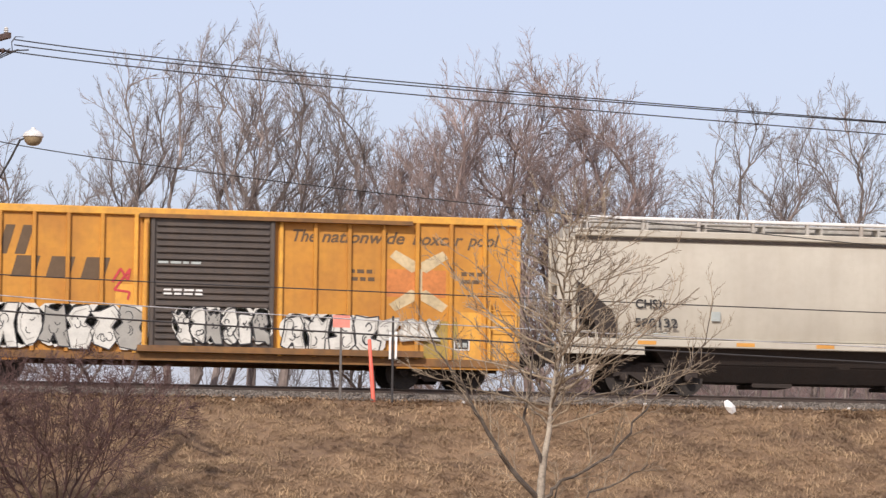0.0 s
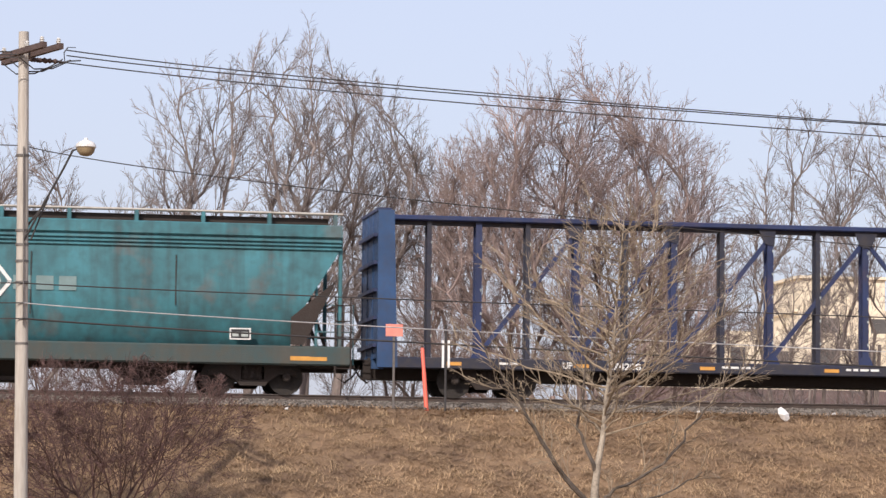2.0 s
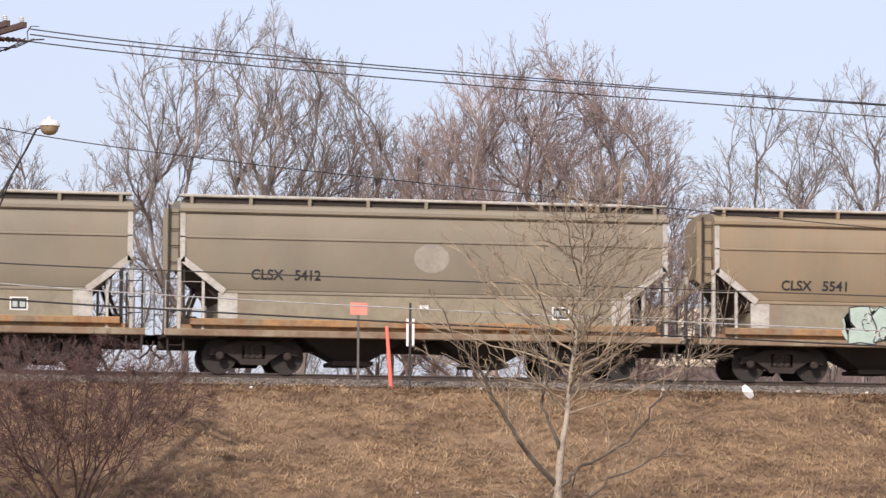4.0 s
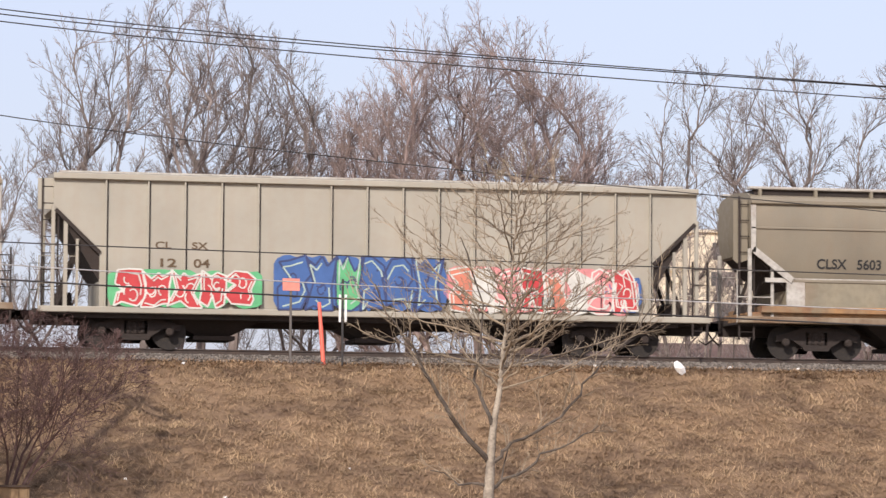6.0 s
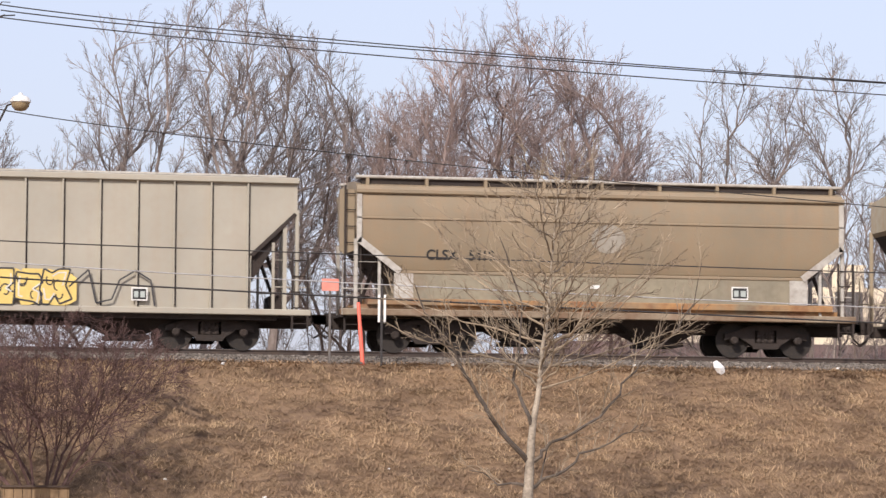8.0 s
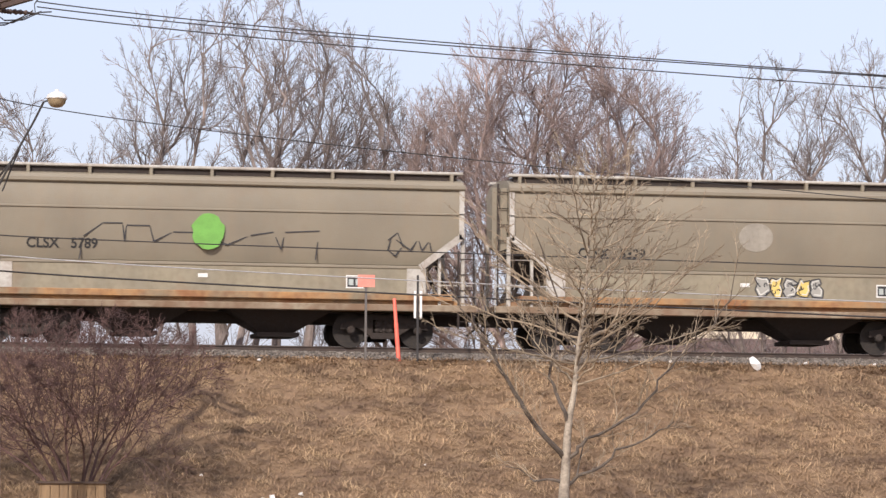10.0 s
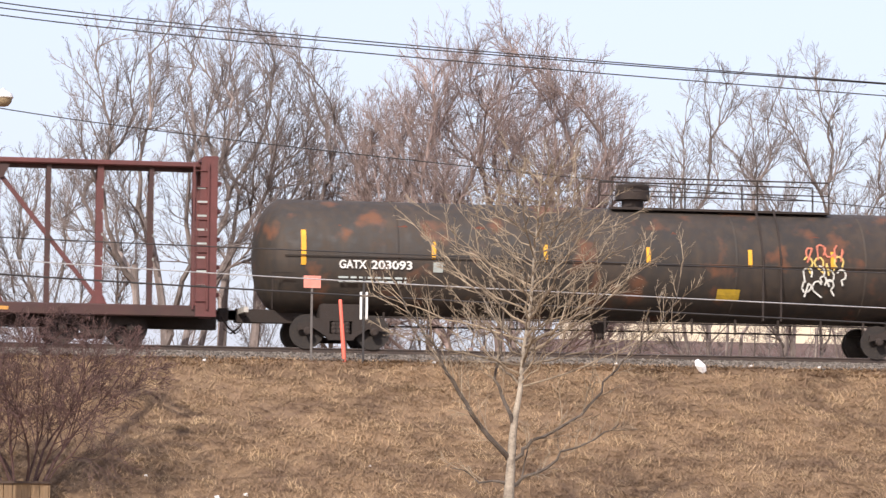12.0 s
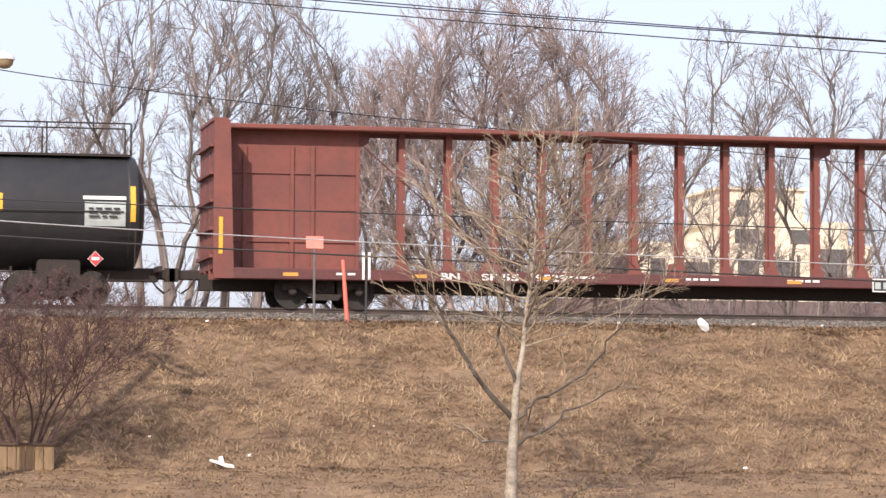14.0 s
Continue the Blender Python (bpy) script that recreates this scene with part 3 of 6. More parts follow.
def build_street_lamp():
    lamp = tagged(new("street_lamp"), "white street lamp head on a dark bracket arm", "street lamp")
    lamp.location = (3.62, 71.5, 7.87)
    a = Shape()
    for dy in (-0.10, 0.10):
        a.tube([(0.0, dy, 0.05 if dy < 0 else 0.3), (0.35, dy - 0.1, 0.75), (0.8, -0.3 + dy * 0.4, 1.6), (0.98, -0.42, 1.98), (1.12, -0.48, 2.03)], 0.024, 6)
    part("bracket_arm", a, CABLE, lamp)
    part("brace", Shape().tube([(0.16, -0.05, 0.1), (0.42, -0.12, 0.8), (0.5, -0.18, 1.0)], 0.02, 6), CABLE, lamp)
    part("housing", Shape().lathe([(0.0, 0.20), (0.02, 0.225), (0.08, 0.21), (0.13, 0.16), (0.165, 0.08), (0.175, 0.05), (0.215, 0.04)], (1.25, -0.5, 2.03), (0, 0, 1), 18), LAMP_WHITE, lamp, smooth=True)
    part("lens", Shape().lathe([(-0.17, 0.05), (-0.15, 0.12), (-0.08, 0.18), (0.0, 0.2)], (1.25, -0.5, 2.03), (0, 0, 1), 18), LAMP_LENS, lamp, "amber glass lens", smooth=True)


def build_cables():
    for dy, dz in ((0, 0), (0.05, -0.11)):
        wire("power_line", [(4.55, 72.95 + dy, 12.26 + dz), (14.9, 74.6 + dy, 11.82 + dz * 0.5), (34.0, 77.2, 11.45)], 0.014, CABLE, "black overhead power line from pole to pole")
    wire("power_line", [(4.3, 72.55, 11.95), (14.9, 74.2, 11.49), (34.0, 76.9, 11.08)], 0.014, CABLE, "black overhead power line from pole to pole")
    for k in range(3):
        wire("power_line", [(3.6, 73.0 - 0.3 * k, 12.2 - 0.1 * k), (-6, 72.0, 12.0 - 0.1 * k), (-20, 70.5, 12.1)], 0.014, CABLE, "black overhead power line from pole to pole")
    wire("service_cable", [(3.65, 73.0, 10.15), (12.2, 74.3, 9.36), (32.0, 77.0, 8.3)], 0.012, CABLE, "thin black overhead service cable")
    wire("service_cable", [(3.65, 73.0, 10.15), (-6, 72.0, 10.2), (-20, 70.5, 10.6)], 0.012, CABLE, "thin black overhead service cable")
    wire("telephone_cable", [(3.7, 72.85, 7.15), (11.5, 74.2, 7.09), (32.0, 77.0, 7.02)], 0.014, CABLE, "thin black telephone cable across the view")
    wire("guy_wire", [(3.7, 72.85, 6.72), (13.15, 74.3, 6.42), (32.0, 77.0, 6.12)], 0.013, CABLE_PALE, "pale bare steel wire below the telephone cable")
    wire("telephone_cable", [(3.7, 72.8, 6.38), (12.4, 74.2, 6.12), (32.0, 77.0, 5.72)], 0.020, CABLE, "thick black telephone cable below the bare wire")
    for z in (7.15, 6.72, 6.38):
        wire("telephone_cable", [(3.7, 72.85, z), (-6, 72.0, z - 0.02), (-20, 70.5, z + 0.3)], 0.014, CABLE, "black telephone cable on the pole line")


def build_markers():
    y = 84.3
    sg = tagged(new("sign_post"), "small faded red sign on a thin grey steel post", "sign")
    sg.location = (13.68, y, 5.0)
    part("post", Shape().box(-0.03, 0.03, -0.025, 0.025, -0.3, 2.1, 0.01), GALV, sg)
    part("sign_plate", Shape().box(-0.22, 0.22, -0.045, -0.028, 1.88, 2.19), SIGN_RED, sg, "faded red square plate")
    mk = tagged(new("marker_post"), "bright red fluorescent flexible marker post in the grass", "marker post")
    mk.matrix_basis = pose(14.54, y, 4.98, 0, -4.5, 0)
    part("tube", Shape().lathe([(-0.2, 0.055), (1.0, 0.055), (1.02, 0.047), (1.6, 0.047), (1.63, 0.03)], (0, 0, 0), (0, 0, 1), 10), MARKER_RED, mk, smooth=True)
    p3 = tagged(new("striped_post"), "thin dark stake with two white reflective strips", "marker post")
    p3.location = (15.0, 84.2, 4.95)
    part("stake", Shape().box(-0.028, 0.028, -0.02, 0.02, -0.2, 2.25, 0.008), CABLE, p3)
    for dx in (-0.075, 0.075):
        part("reflective_strip", Shape().box(dx - 0.03, dx + 0.03, -0.036, -0.022, 1.15, 1.85), WHITE, p3)


def build_bank_details():
    bag = Shape()
    rng = random.Random(3)
    ring = [(0.16, 0.02), (0.30, 0.10), (0.26, 0.24), (0.14, 0.34), (-0.02, 0.42), (-0.16, 0.36), (-0.13, 0.22), (0.0, 0.10)]
    v = [(0.07, -0.12, 0.2)] + [(x, 0.04 * rng.uniform(-1, 1), z) for x, z in ring] + [(0.07, 0.12, 0.16)]
    bag.add(v, [(0, i + 1, (i + 1) % 8 + 1) for i in range(8)] + [(9, (i + 1) % 8 + 1, i + 1) for i in range(8)])
    b = part("plastic_bag", bag, WHITE)
    b.location, b.scale = (23.67, 83.6, ground_z(23.65, 83.6) - 0.02), (0.72, 0.8, 0.95)
    tagged(b, "crumpled white plastic bag caught in the grass", "litter")
    sh = Shape()
    sh.prism([(-0.28, 0.1), (-0.1, 0.04), (0.1, -0.04), (0.28, -0.05), (0.25, 0.03), (0.05, 0.06), (0.0, 0.22), (-0.08, 0.2), (-0.06, 0.1), (-0.26, 0.15)], -0.1, 0.1)
    o = part("scrap", sh, WHITE)
    o.location = (10.15, 75.3, ground_z(10.15, 75.3) + 0.06)
    tagged(o, "torn white plastic scrap at the foot of the bank", "litter")
    for x, y, r in ((10.85, 75.9, 0.06), (22.4, 75.4, 0.06), (16.8, 84.0, 0.05), (25.3, 84.4, 0.05), (21.7, 84.5, 0.045), (10.9, 83.9, 0.05), (27.2, 84.5, 0.045), (8.7, 77.0, 0.04), (14.0, 77.5, 0.035)):
        p = part("paper_scrap", Shape().prism([(-r, 0), (r, -r * 0.3), (r * 0.7, r), (-r * 0.5, r * 0.8)], -r * 0.6, r * 0.4), WHITE)
        p.location = (x, y, ground_z(x, y) + r * 0.5)
        tagged(p, "small white scrap lying in the dead grass", "litter", "scraps on the bank")
    # planter of upright boards round the foot of the shrub
    pl = tagged(new("planter"), "brown wooden planter box of upright boards with a dark cap", "planter")
    px, py = 4.93, 75.0
    pz = ground_z(5.4, py) - 0.1
    pl.location = (px, py, pz)
    for k in range(7):
        part("board", Shape().box(k * 0.2 + 0.006, k * 0.2 + 0.194, 0, 0.03, 0, 0.64, 0.008), PLANTER, pl)
        part("board", Shape().box(k * 0.2 + 0.006, k * 0.2 + 0.194, 0.77, 0.80, 0, 0.64, 0.008), PLANTER, pl)
    for k in range(4):
        for x in (-0.03, 1.4):
            part("board", Shape().box(x, x + 0.03, k * 0.2 + 0.006, k * 0.2 + 0.194, 0, 0.64, 0.008), PLANTER, pl)
    for bx in ((-0.06, 1.46, -0.05, 0.06), (-0.06, 1.46, 0.74, 0.85), (-0.06, 0.05, 0.06, 0.74), (1.35, 1.46, 0.06, 0.74)):
        part("cap", Shape().box(*bx, 0.64, 0.69), PLANTER_TOP, pl)
    part("soil", Shape().box(0.0, 1.39, 0.035, 0.765, 0.05, 0.5), GRASS_SOIL, pl)
    # low board fence at the foot of the lawn
    fe = tagged(new("fence"), "low weathered grey board fence with a flat cap rail", "fence")
    fe.location = (0, 70.2, -0.255)
    part("cap_rail", Shape().box(0, 34, -0.09, 0.09, 0.90, 0.95), FENCE_WOOD, fe)
    for k in range(18):
        x = k * 2.0
        part("post", Shape().box(x - 0.09, x + 0.09, -0.05, 0.08, 0.3, 0.86), FENCE_WOOD, fe)
        if k < 17:
            part("panel", Shape().box(x + 0.09, x + 1.91, 0.0, 0.04, 0.4, 0.84), FENCE_WOOD, fe)


def build_building():
    """Cream house block beyond the trees."""
    WALL = surface("cream_render", (0.74, 0.64, 0.49), (0.66, 0.57, 0.43), 0.9, scale=0.3, fine=4, grime=0.15, bump=0.2)
    GLASS = surface("dark_window_glass", (0.11, 0.10, 0.095), None, 0.15, scale=1, fine=8, grime=0.1, bump=0)
    ROOF = surface("brown_roof_felt", (0.15, 0.085, 0.065), None, 0.9, scale=0.6, fine=5, bump=0.3)
    b = tagged(new("apartment_building"), "cream rendered apartment building with stepped flat roofs and dark windows", "building")
    b.location = (47.8, 190, 2.5)
    part("wall", Shape().box(0, 16.5, 0, 10, 0, 11.6), WALL, b)
    part("wall", Shape().box(7.2, 15.2, 0.6, 9, 11.6, 13.0), WALL, b)
    part("wall", Shape().box(7.4, 12.6, 1.0, 8, 13.0, 15.0), WALL, b)
    for x0, x1, z in ((-0.2, 16.7, 11.6), (7.0, 15.4, 13.0), (7.2, 12.8, 15.0)):
        part("roof_edge", Shape().box(x0, x1, 0.1 if z < 12 else 0.8, 9.5 if z < 12 else 8.6, z, z + 0.16), WALL, b)
    for x, z, w, h, y in [(0.8, 9.5, 0.9, 1.3, 0), (2.9, 9.5, 0.9, 1.3, 0), (5.0, 9.5, 1.4, 1.1, 0), (8.2, 9.6, 1.3, 1.2, 0), (10.4, 9.6, 1.3, 1.2, 0), (13.2, 9.5, 1.7, 2.0, 0), (8.2, 11.75, 1.4, 0.9, 0.6), (11.6, 11.75, 1.6, 0.9, 0.6), (8.4, 13.4, 0.8, 1.0, 1.0), (0.8, 6.8, 0.9, 1.3, 0), (2.9, 6.8, 0.9, 1.3, 0), (5.0, 6.8, 1.4, 1.1, 0), (8.2, 6.8, 1.3, 1.2, 0), (10.4, 6.8, 1.3, 1.2, 0), (13.2, 6.8, 1.7, 1.3, 0)]:
        wdw = part("window", Shape().box(x - 0.08, x + w + 0.08, y - 0.03, y + 0.05, z - 0.08, z + h + 0.08), WALL, b)
        part("pane", Shape().box(x, x + w, y - 0.045, y - 0.02, z, z + h), GLASS, wdw)
    h = tagged(new("shed_building"), "long low building with a brown roof beyond the railway", "building")
    h.location = (28.5, 120, 2.6)
    part("wall", Shape().box(0.3, 21.7, 0.3, 7.7, 0, 4.35), surface("red_brown_board", (0.22, 0.12, 0.10), None, 0.9), h)
    r = Shape()
    r.add([(0, 0, 4.3), (22, 0, 4.3), (22, 4, 5.05), (0, 4, 5.05), (22, 8, 4.3), (0, 8, 4.3)], [(0, 1, 2, 3), (3, 2, 4, 5), (0, 3, 5), (1, 4, 2), (0, 5, 4, 1)])
    part("roof", r, ROOF, h)


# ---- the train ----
# running gear; its near-black also stands for shade on hopper undersides and ribs
STEEL_DARK = surface("running_gear_and_shade", (0.024, 0.018, 0.0155), (0.032, 0.022, 0.018), 0.85, scale=2, fine=12, dirt=(0.05, 0.035, 0.027), grime=0.4, bump=0.4)
WHEEL = surface("wheel_steel", (0.018, 0.0135, 0.012), None, 0.75, scale=3, fine=18, grime=0.4)
YELLOW = surface("boxcar_yellow", (0.552, 0.253, 0.030), (0.432, 0.184, 0.026), 0.55, scale=0.8, fine=6, streak=0.35, dirt=(0.23, 0.11, 0.03), grime=0.25, rust=0.12)
YELLOW_LIGHT = surface("bright_yellow_paint", (0.70, 0.355, 0.05), (0.57, 0.28, 0.045), 0.55, scale=2, fine=10, streak=0.2, grime=0.2, rust=0.1)
DOOR_BROWN = surface("dark_door_paint", (0.075, 0.06, 0.052), (0.055, 0.045, 0.04), 0.6, scale=1.0, fine=8, streak=0.3, dirt=(0.13, 0.09, 0.06), grime=0.3)
WHITE_CAR = surface("pale_grey_car_paint", (0.477, 0.446, 0.373), (0.419, 0.387, 0.324), 0.6, scale=0.7, fine=5, streak=0.35, dirt=(0.36, 0.31, 0.24), grime=0.18, rust=0.05)
TEAL = surface("faded_teal_paint", (0.046, 0.190, 0.225), (0.030, 0.118, 0.138), 0.6, scale=0.7, fine=3.5, streak=0.8, dirt=(0.030, 0.045, 0.046), grime=0.45, rust=0.25)
FADED_MARK = plain("faded_pale_lettering", (0.17, 0.25, 0.25))
TAN = surface("tan_grey_car_paint", (0.222, 0.193, 0.143), (0.185, 0.160, 0.120), 0.6, scale=0.6, fine=5, streak=0.35, dirt=(0.235, 0.185, 0.125), grime=0.22, rust=0.05)
TAN_B = surface("warm_tan_car_paint", (0.245, 0.192, 0.126), (0.205, 0.165, 0.112), 0.6, scale=0.6, fine=5, streak=0.35, dirt=(0.30, 0.195, 0.11), grime=0.25, rust=0.06)
TAN_DIRT = surface("stained_lower_panel", (0.27, 0.235, 0.165), (0.21, 0.185, 0.135), 0.75, scale=1.0, fine=6, streak=0.4, dirt=(0.15, 0.12, 0.08), grime=0.3, rust=0.15)
RUST_BAND = surface("orange_rust_band", (0.40, 0.200, 0.070), (0.20, 0.160, 0.105), 0.8, scale=0.9, fine=5, dirt=(0.16, 0.075, 0.045), grime=0.6, rust=0.6)
SILL_RUST = surface("rusted_dark_sill", (0.13, 0.065, 0.032), (0.24, 0.12, 0.035), 0.85, scale=1.1, fine=6, grime=0.5, rust=0.4)
SILL_TAN = surface("stained_pale_sill", (0.30, 0.255, 0.185), (0.17, 0.105, 0.062), 0.75, scale=0.9, fine=6, dirt=(0.13, 0.075, 0.045), grime=0.5, rust=0.35)
GREY_RIB = surface("ribbed_grey_paint", (0.365, 0.338, 0.279), (0.315, 0.293, 0.243), 0.6, scale=0.6, fine=5, streak=0.35, dirt=(0.33, 0.27, 0.20), grime=0.18, rust=0.04)
CREAM_RIB = surface("ribbed_cream_paint", (0.378, 0.331, 0.249), (0.335, 0.292, 0.219), 0.6, scale=0.6, fine=5, streak=0.4, dirt=(0.38, 0.24, 0.12), grime=0.22, rust=0.10)
BLUE = surface("dark_blue_paint", (0.015, 0.030, 0.100), (0.011, 0.019, 0.062), 0.5, scale=0.8, fine=6, streak=0.3, dirt=(0.05, 0.045, 0.05), grime=0.3, rust=0.08)
# lighter copy of BLUE: sunlight on the bulkheads put into the colour
BLUE_SUNLIT = surface("sunlit_blue_bulkhead_paint", (0.020, 0.070, 0.180), (0.014, 0.045, 0.115), 0.55, scale=0.9, fine=6, streak=0.3, dirt=(0.05, 0.05, 0.06), grime=0.3, rust=0.05)
BLUE_SILL = surface("soiled_navy_paint", (0.013, 0.016, 0.036), (0.02, 0.02, 0.03), 0.6, fine=6, grime=0.3)
MAROON_SILL = surface("soiled_maroon_paint", (0.06, 0.022, 0.02), (0.045, 0.02, 0.018), 0.7, fine=6, grime=0.3)
OXIDE = surface("red_oxide_paint", (0.20, 0.055, 0.040), (0.15, 0.045, 0.035), 0.65, scale=0.8, fine=6, streak=0.3, dirt=(0.10, 0.055, 0.045), grime=0.3)
OXIDE_DARK = surface("maroon_paint", (0.125, 0.035, 0.032), (0.095, 0.03, 0.028), 0.65, scale=0.8, fine=6, streak=0.3, dirt=(0.06, 0.04, 0.035), grime=0.3)
TANK_BROWN = surface("rusty_black_tank", (0.027, 0.023, 0.020), (0.036, 0.028, 0.023), 0.75, scale=0.5, fine=5, streak=0.3, dirt=(0.11, 0.075, 0.05), grime=0.3, rust=0.55)
TANK_BLACK = surface("satin_black_tank", (0.017, 0.017, 0.018), (0.022, 0.021, 0.022), 0.55, scale=0.6, fine=5, streak=0.3, dirt=(0.04, 0.037, 0.034), grime=0.2)
WEATHERED_WHITE = surface("weathered_metal_trim", (0.47, 0.45, 0.41), (0.36, 0.33, 0.29), 0.65, scale=2, fine=9, grime=0.35, rust=0.15)
WORN_PATCH = surface("pale_worn_patch", (0.33, 0.30, 0.25), None, 0.7, grime=0.2)
PAINT_WHITE = plain("white_lettering_paint", (0.74, 0.73, 0.70))
PAINT_GREY = plain("grey_lettering_paint", (0.40, 0.44, 0.42))
PAINT_BLACK = plain("black_lettering_paint", (0.022, 0.022, 0.024))
PAINT_BROWN = plain("faded_brown_lettering", (0.115, 0.07, 0.035))
PAINT_BLUE = plain("blue_lettering_paint", (0.028, 0.04, 0.26))
REFLECT = plain("yellow_reflector", (0.80, 0.40, 0.03))
REFLECT_OLD = plain("dull_orange_reflector", (0.62, 0.30, 0.06))
SPRAY = {k: plain(k + "_spray", c) for k, c in dict(white=(0.62, 0.61, 0.56), black=(0.03, 0.03, 0.035), red=(0.50, 0.045, 0.05), pink=(0.66, 0.25, 0.25), blue=(0.05, 0.12, 0.32), navy=(0.035, 0.05, 0.14),
         green=(0.11, 0.42, 0.19), mint=(0.40, 0.50, 0.44), yellow=(0.70, 0.52, 0.16), orange=(0.66, 0.22, 0.08), acid=(0.15, 0.38, 0.07), maroon=(0.27, 0.025, 0.035), grey=(0.33, 0.32, 0.29), lilac=(0.40, 0.38, 0.62), coral=(0.60, 0.20, 0.13)).items()}
NEAR = -1.0
CARS = []


def car(name, label, category, at):
    """An empty at the foot of a car: x along the train from its left end, y across, z up from the rail."""
    ob = tagged(new(name), label, category, "cars of the freight train")
    ob.location = (at, TRACK_Y, RAIL_Z)
    CARS.append((ob, at))
    return ob


def truck(c, x):
    """Three-piece truck: two wheelsets, two cast side frames, springs and a bolster."""
    t = part("truck_bolster", Shape().box(x - 0.2, x + 0.2, -1.0, 1.0, 0.38, 0.72, 0.04), STEEL_DARK, c)
    for dx in (-0.88, 0.88):
        for y in (-0.75, 0.75):
            part("wheel", Shape().lathe([(-0.07, 0.40), (-0.06, 0.42), (0.045, 0.42), (0.05, 0.455), (0.075, 0.455)] if y > 0 else [(-0.075, 0.455), (-0.05, 0.455), (-0.045, 0.42), (0.06, 0.42), (0.07, 0.40)], (x + dx, y, 0.42), (0, 1, 0), 22), WHEEL, t, smooth=True)
        part("axle", Shape().tube([(x + dx, -1.05, 0.42), (x + dx, 1.05, 0.42)], 0.08, 10), STEEL_DARK, t)
        for y in (-1.06, 1.06):
            part("journal_cap", Shape().lathe([(-0.05, 0.11), (0.04, 0.11), (0.07, 0.07)], (x + dx, y, 0.42), (0, math.copysign(1, y), 0), 10), STEEL_DARK, t)
    outer = [(-1.15, 0.44), (-1.13, 0.60), (-0.85, 0.66), (-0.42, 0.82), (0.42, 0.82), (0.85, 0.66), (1.13, 0.60), (1.15, 0.44), (0.72, 0.50), (0.40, 0.30), (0.33, 0.20), (-0.33, 0.20), (-0.40, 0.30), (-0.72, 0.50)]
    for y in (-1.02, 0.92):
        s = Shape()
        hole_z0, hole_z1 = 0.36, 0.70
        s.prism([(x + a, b) for a, b in outer[:4]] + [(x - 0.30, hole_z1), (x - 0.30, hole_z0), (x - 0.33, 0.20), (x - 0.40, 0.30), (x - 0.72, 0.50)], y, y + 0.1)
        s.prism([(x + 0.30, hole_z0), (x + 0.30, hole_z1), (x + 0.42, 0.82), (x + 0.85, 0.66), (x + 1.13, 0.60), (x + 1.15, 0.44), (x + 0.72, 0.50), (x + 0.40, 0.30), (x + 0.33, 0.20)], y, y + 0.1)
        s.prism([(x - 0.42, 0.82), (x - 0.30, hole_z1), (x + 0.30, hole_z1), (x + 0.42, 0.82)], y, y + 0.1)
        s.prism([(x - 0.30, hole_z0), (x - 0.33, 0.20), (x + 0.33, 0.20), (x + 0.30, hole_z0)], y, y + 0.1)
        part("side_frame", s, STEEL_DARK, t)
        for dx in (-0.18, 0.0, 0.18):
            part("spring", Shape().lathe([(0, 0.06), (0.05, 0.075), (0.1, 0.06), (0.15, 0.075), (0.2, 0.06), (0.25, 0.075), (0.3, 0.06)], (x + dx, y + 0.05, 0.37), (0, 0, 1), 8), STEEL_DARK, t)


def coupler(c, x, d):
    part("coupler", Shape().box(min(x, x + d * 0.78), max(x, x + d * 0.78), -0.09, 0.09, 0.72, 0.98, 0.03).box(min(x + d * 0.55, x + d * 0.8), max(x + d * 0.55, x + d * 0.8), -0.17, 0.17, 0.68, 1.02), STEEL_DARK, c)
    part("air_hose", Shape().tube([(x + d * 0.1, -0.35, 0.8), (x + d * 0.3, -0.36, 0.5), (x + d * 0.5, -0.3, 0.35), (x + d * 0.68, -0.2, 0.48)], 0.028, 6), STEEL_DARK, c)


def under(c, length, x0, inset=2.0, sill=(0.68, 0.98)):
    part("centre_sill", Shape().box(x0, length - x0, -0.22, 0.22, *sill), STEEL_DARK, c)
    truck(c, inset)
    truck(c, length - inset)
    coupler(c, x0, -1)
    coupler(c, length - x0, 1)


def body(profile, left, right):
    """A shell from half a cross-section (half-width, z), from below to the top; left(z) and right(z) end it along the car."""
    s = Shape()
    v = []
    for y, z in profile:
        v += [(left(z), -y, z), (right(z), -y, z), (right(z), y, z), (left(z), y, z)]
    f = []
    for k in range(len(profile) - 1):
        a, b = 4 * k, 4 * k + 4
        for i in range(4):
            j = (i + 1) % 4
            f.append((a + i, a + j, b + j, b + i))
    n = 4 * (len(profile) - 1)
    f += [(3, 2, 1, 0), (n, n + 1, n + 2, n + 3)]
    return s.add(v, f)


def ladder(c, x, w, z0, z1, y, material, name="ladder"):
    s = Shape().box(x, x + 0.045, y - 0.03, y + 0.03, z0, z1).box(x + w - 0.045, x + w, y - 0.03, y + 0.03, z0, z1)
    n = max(2, int((z1 - z0) / 0.4))
    for k in range(n):
        z = z0 + (k + 0.5) * (z1 - z0) / n
        s.tube([(x, y, z), (x + w, y, z)], 0.014, 5)
    part(name, s, material, c)


def wobble(rng, x, z, rx, rz, n=14, rough=0.22):
    return [(x + rx * math.cos(2 * math.pi * i / n) * (1 + rng.uniform(-rough, rough)), z + rz * math.sin(2 * math.pi * i / n) * (1 + rng.uniform(-rough, rough))) for i in range(n)]


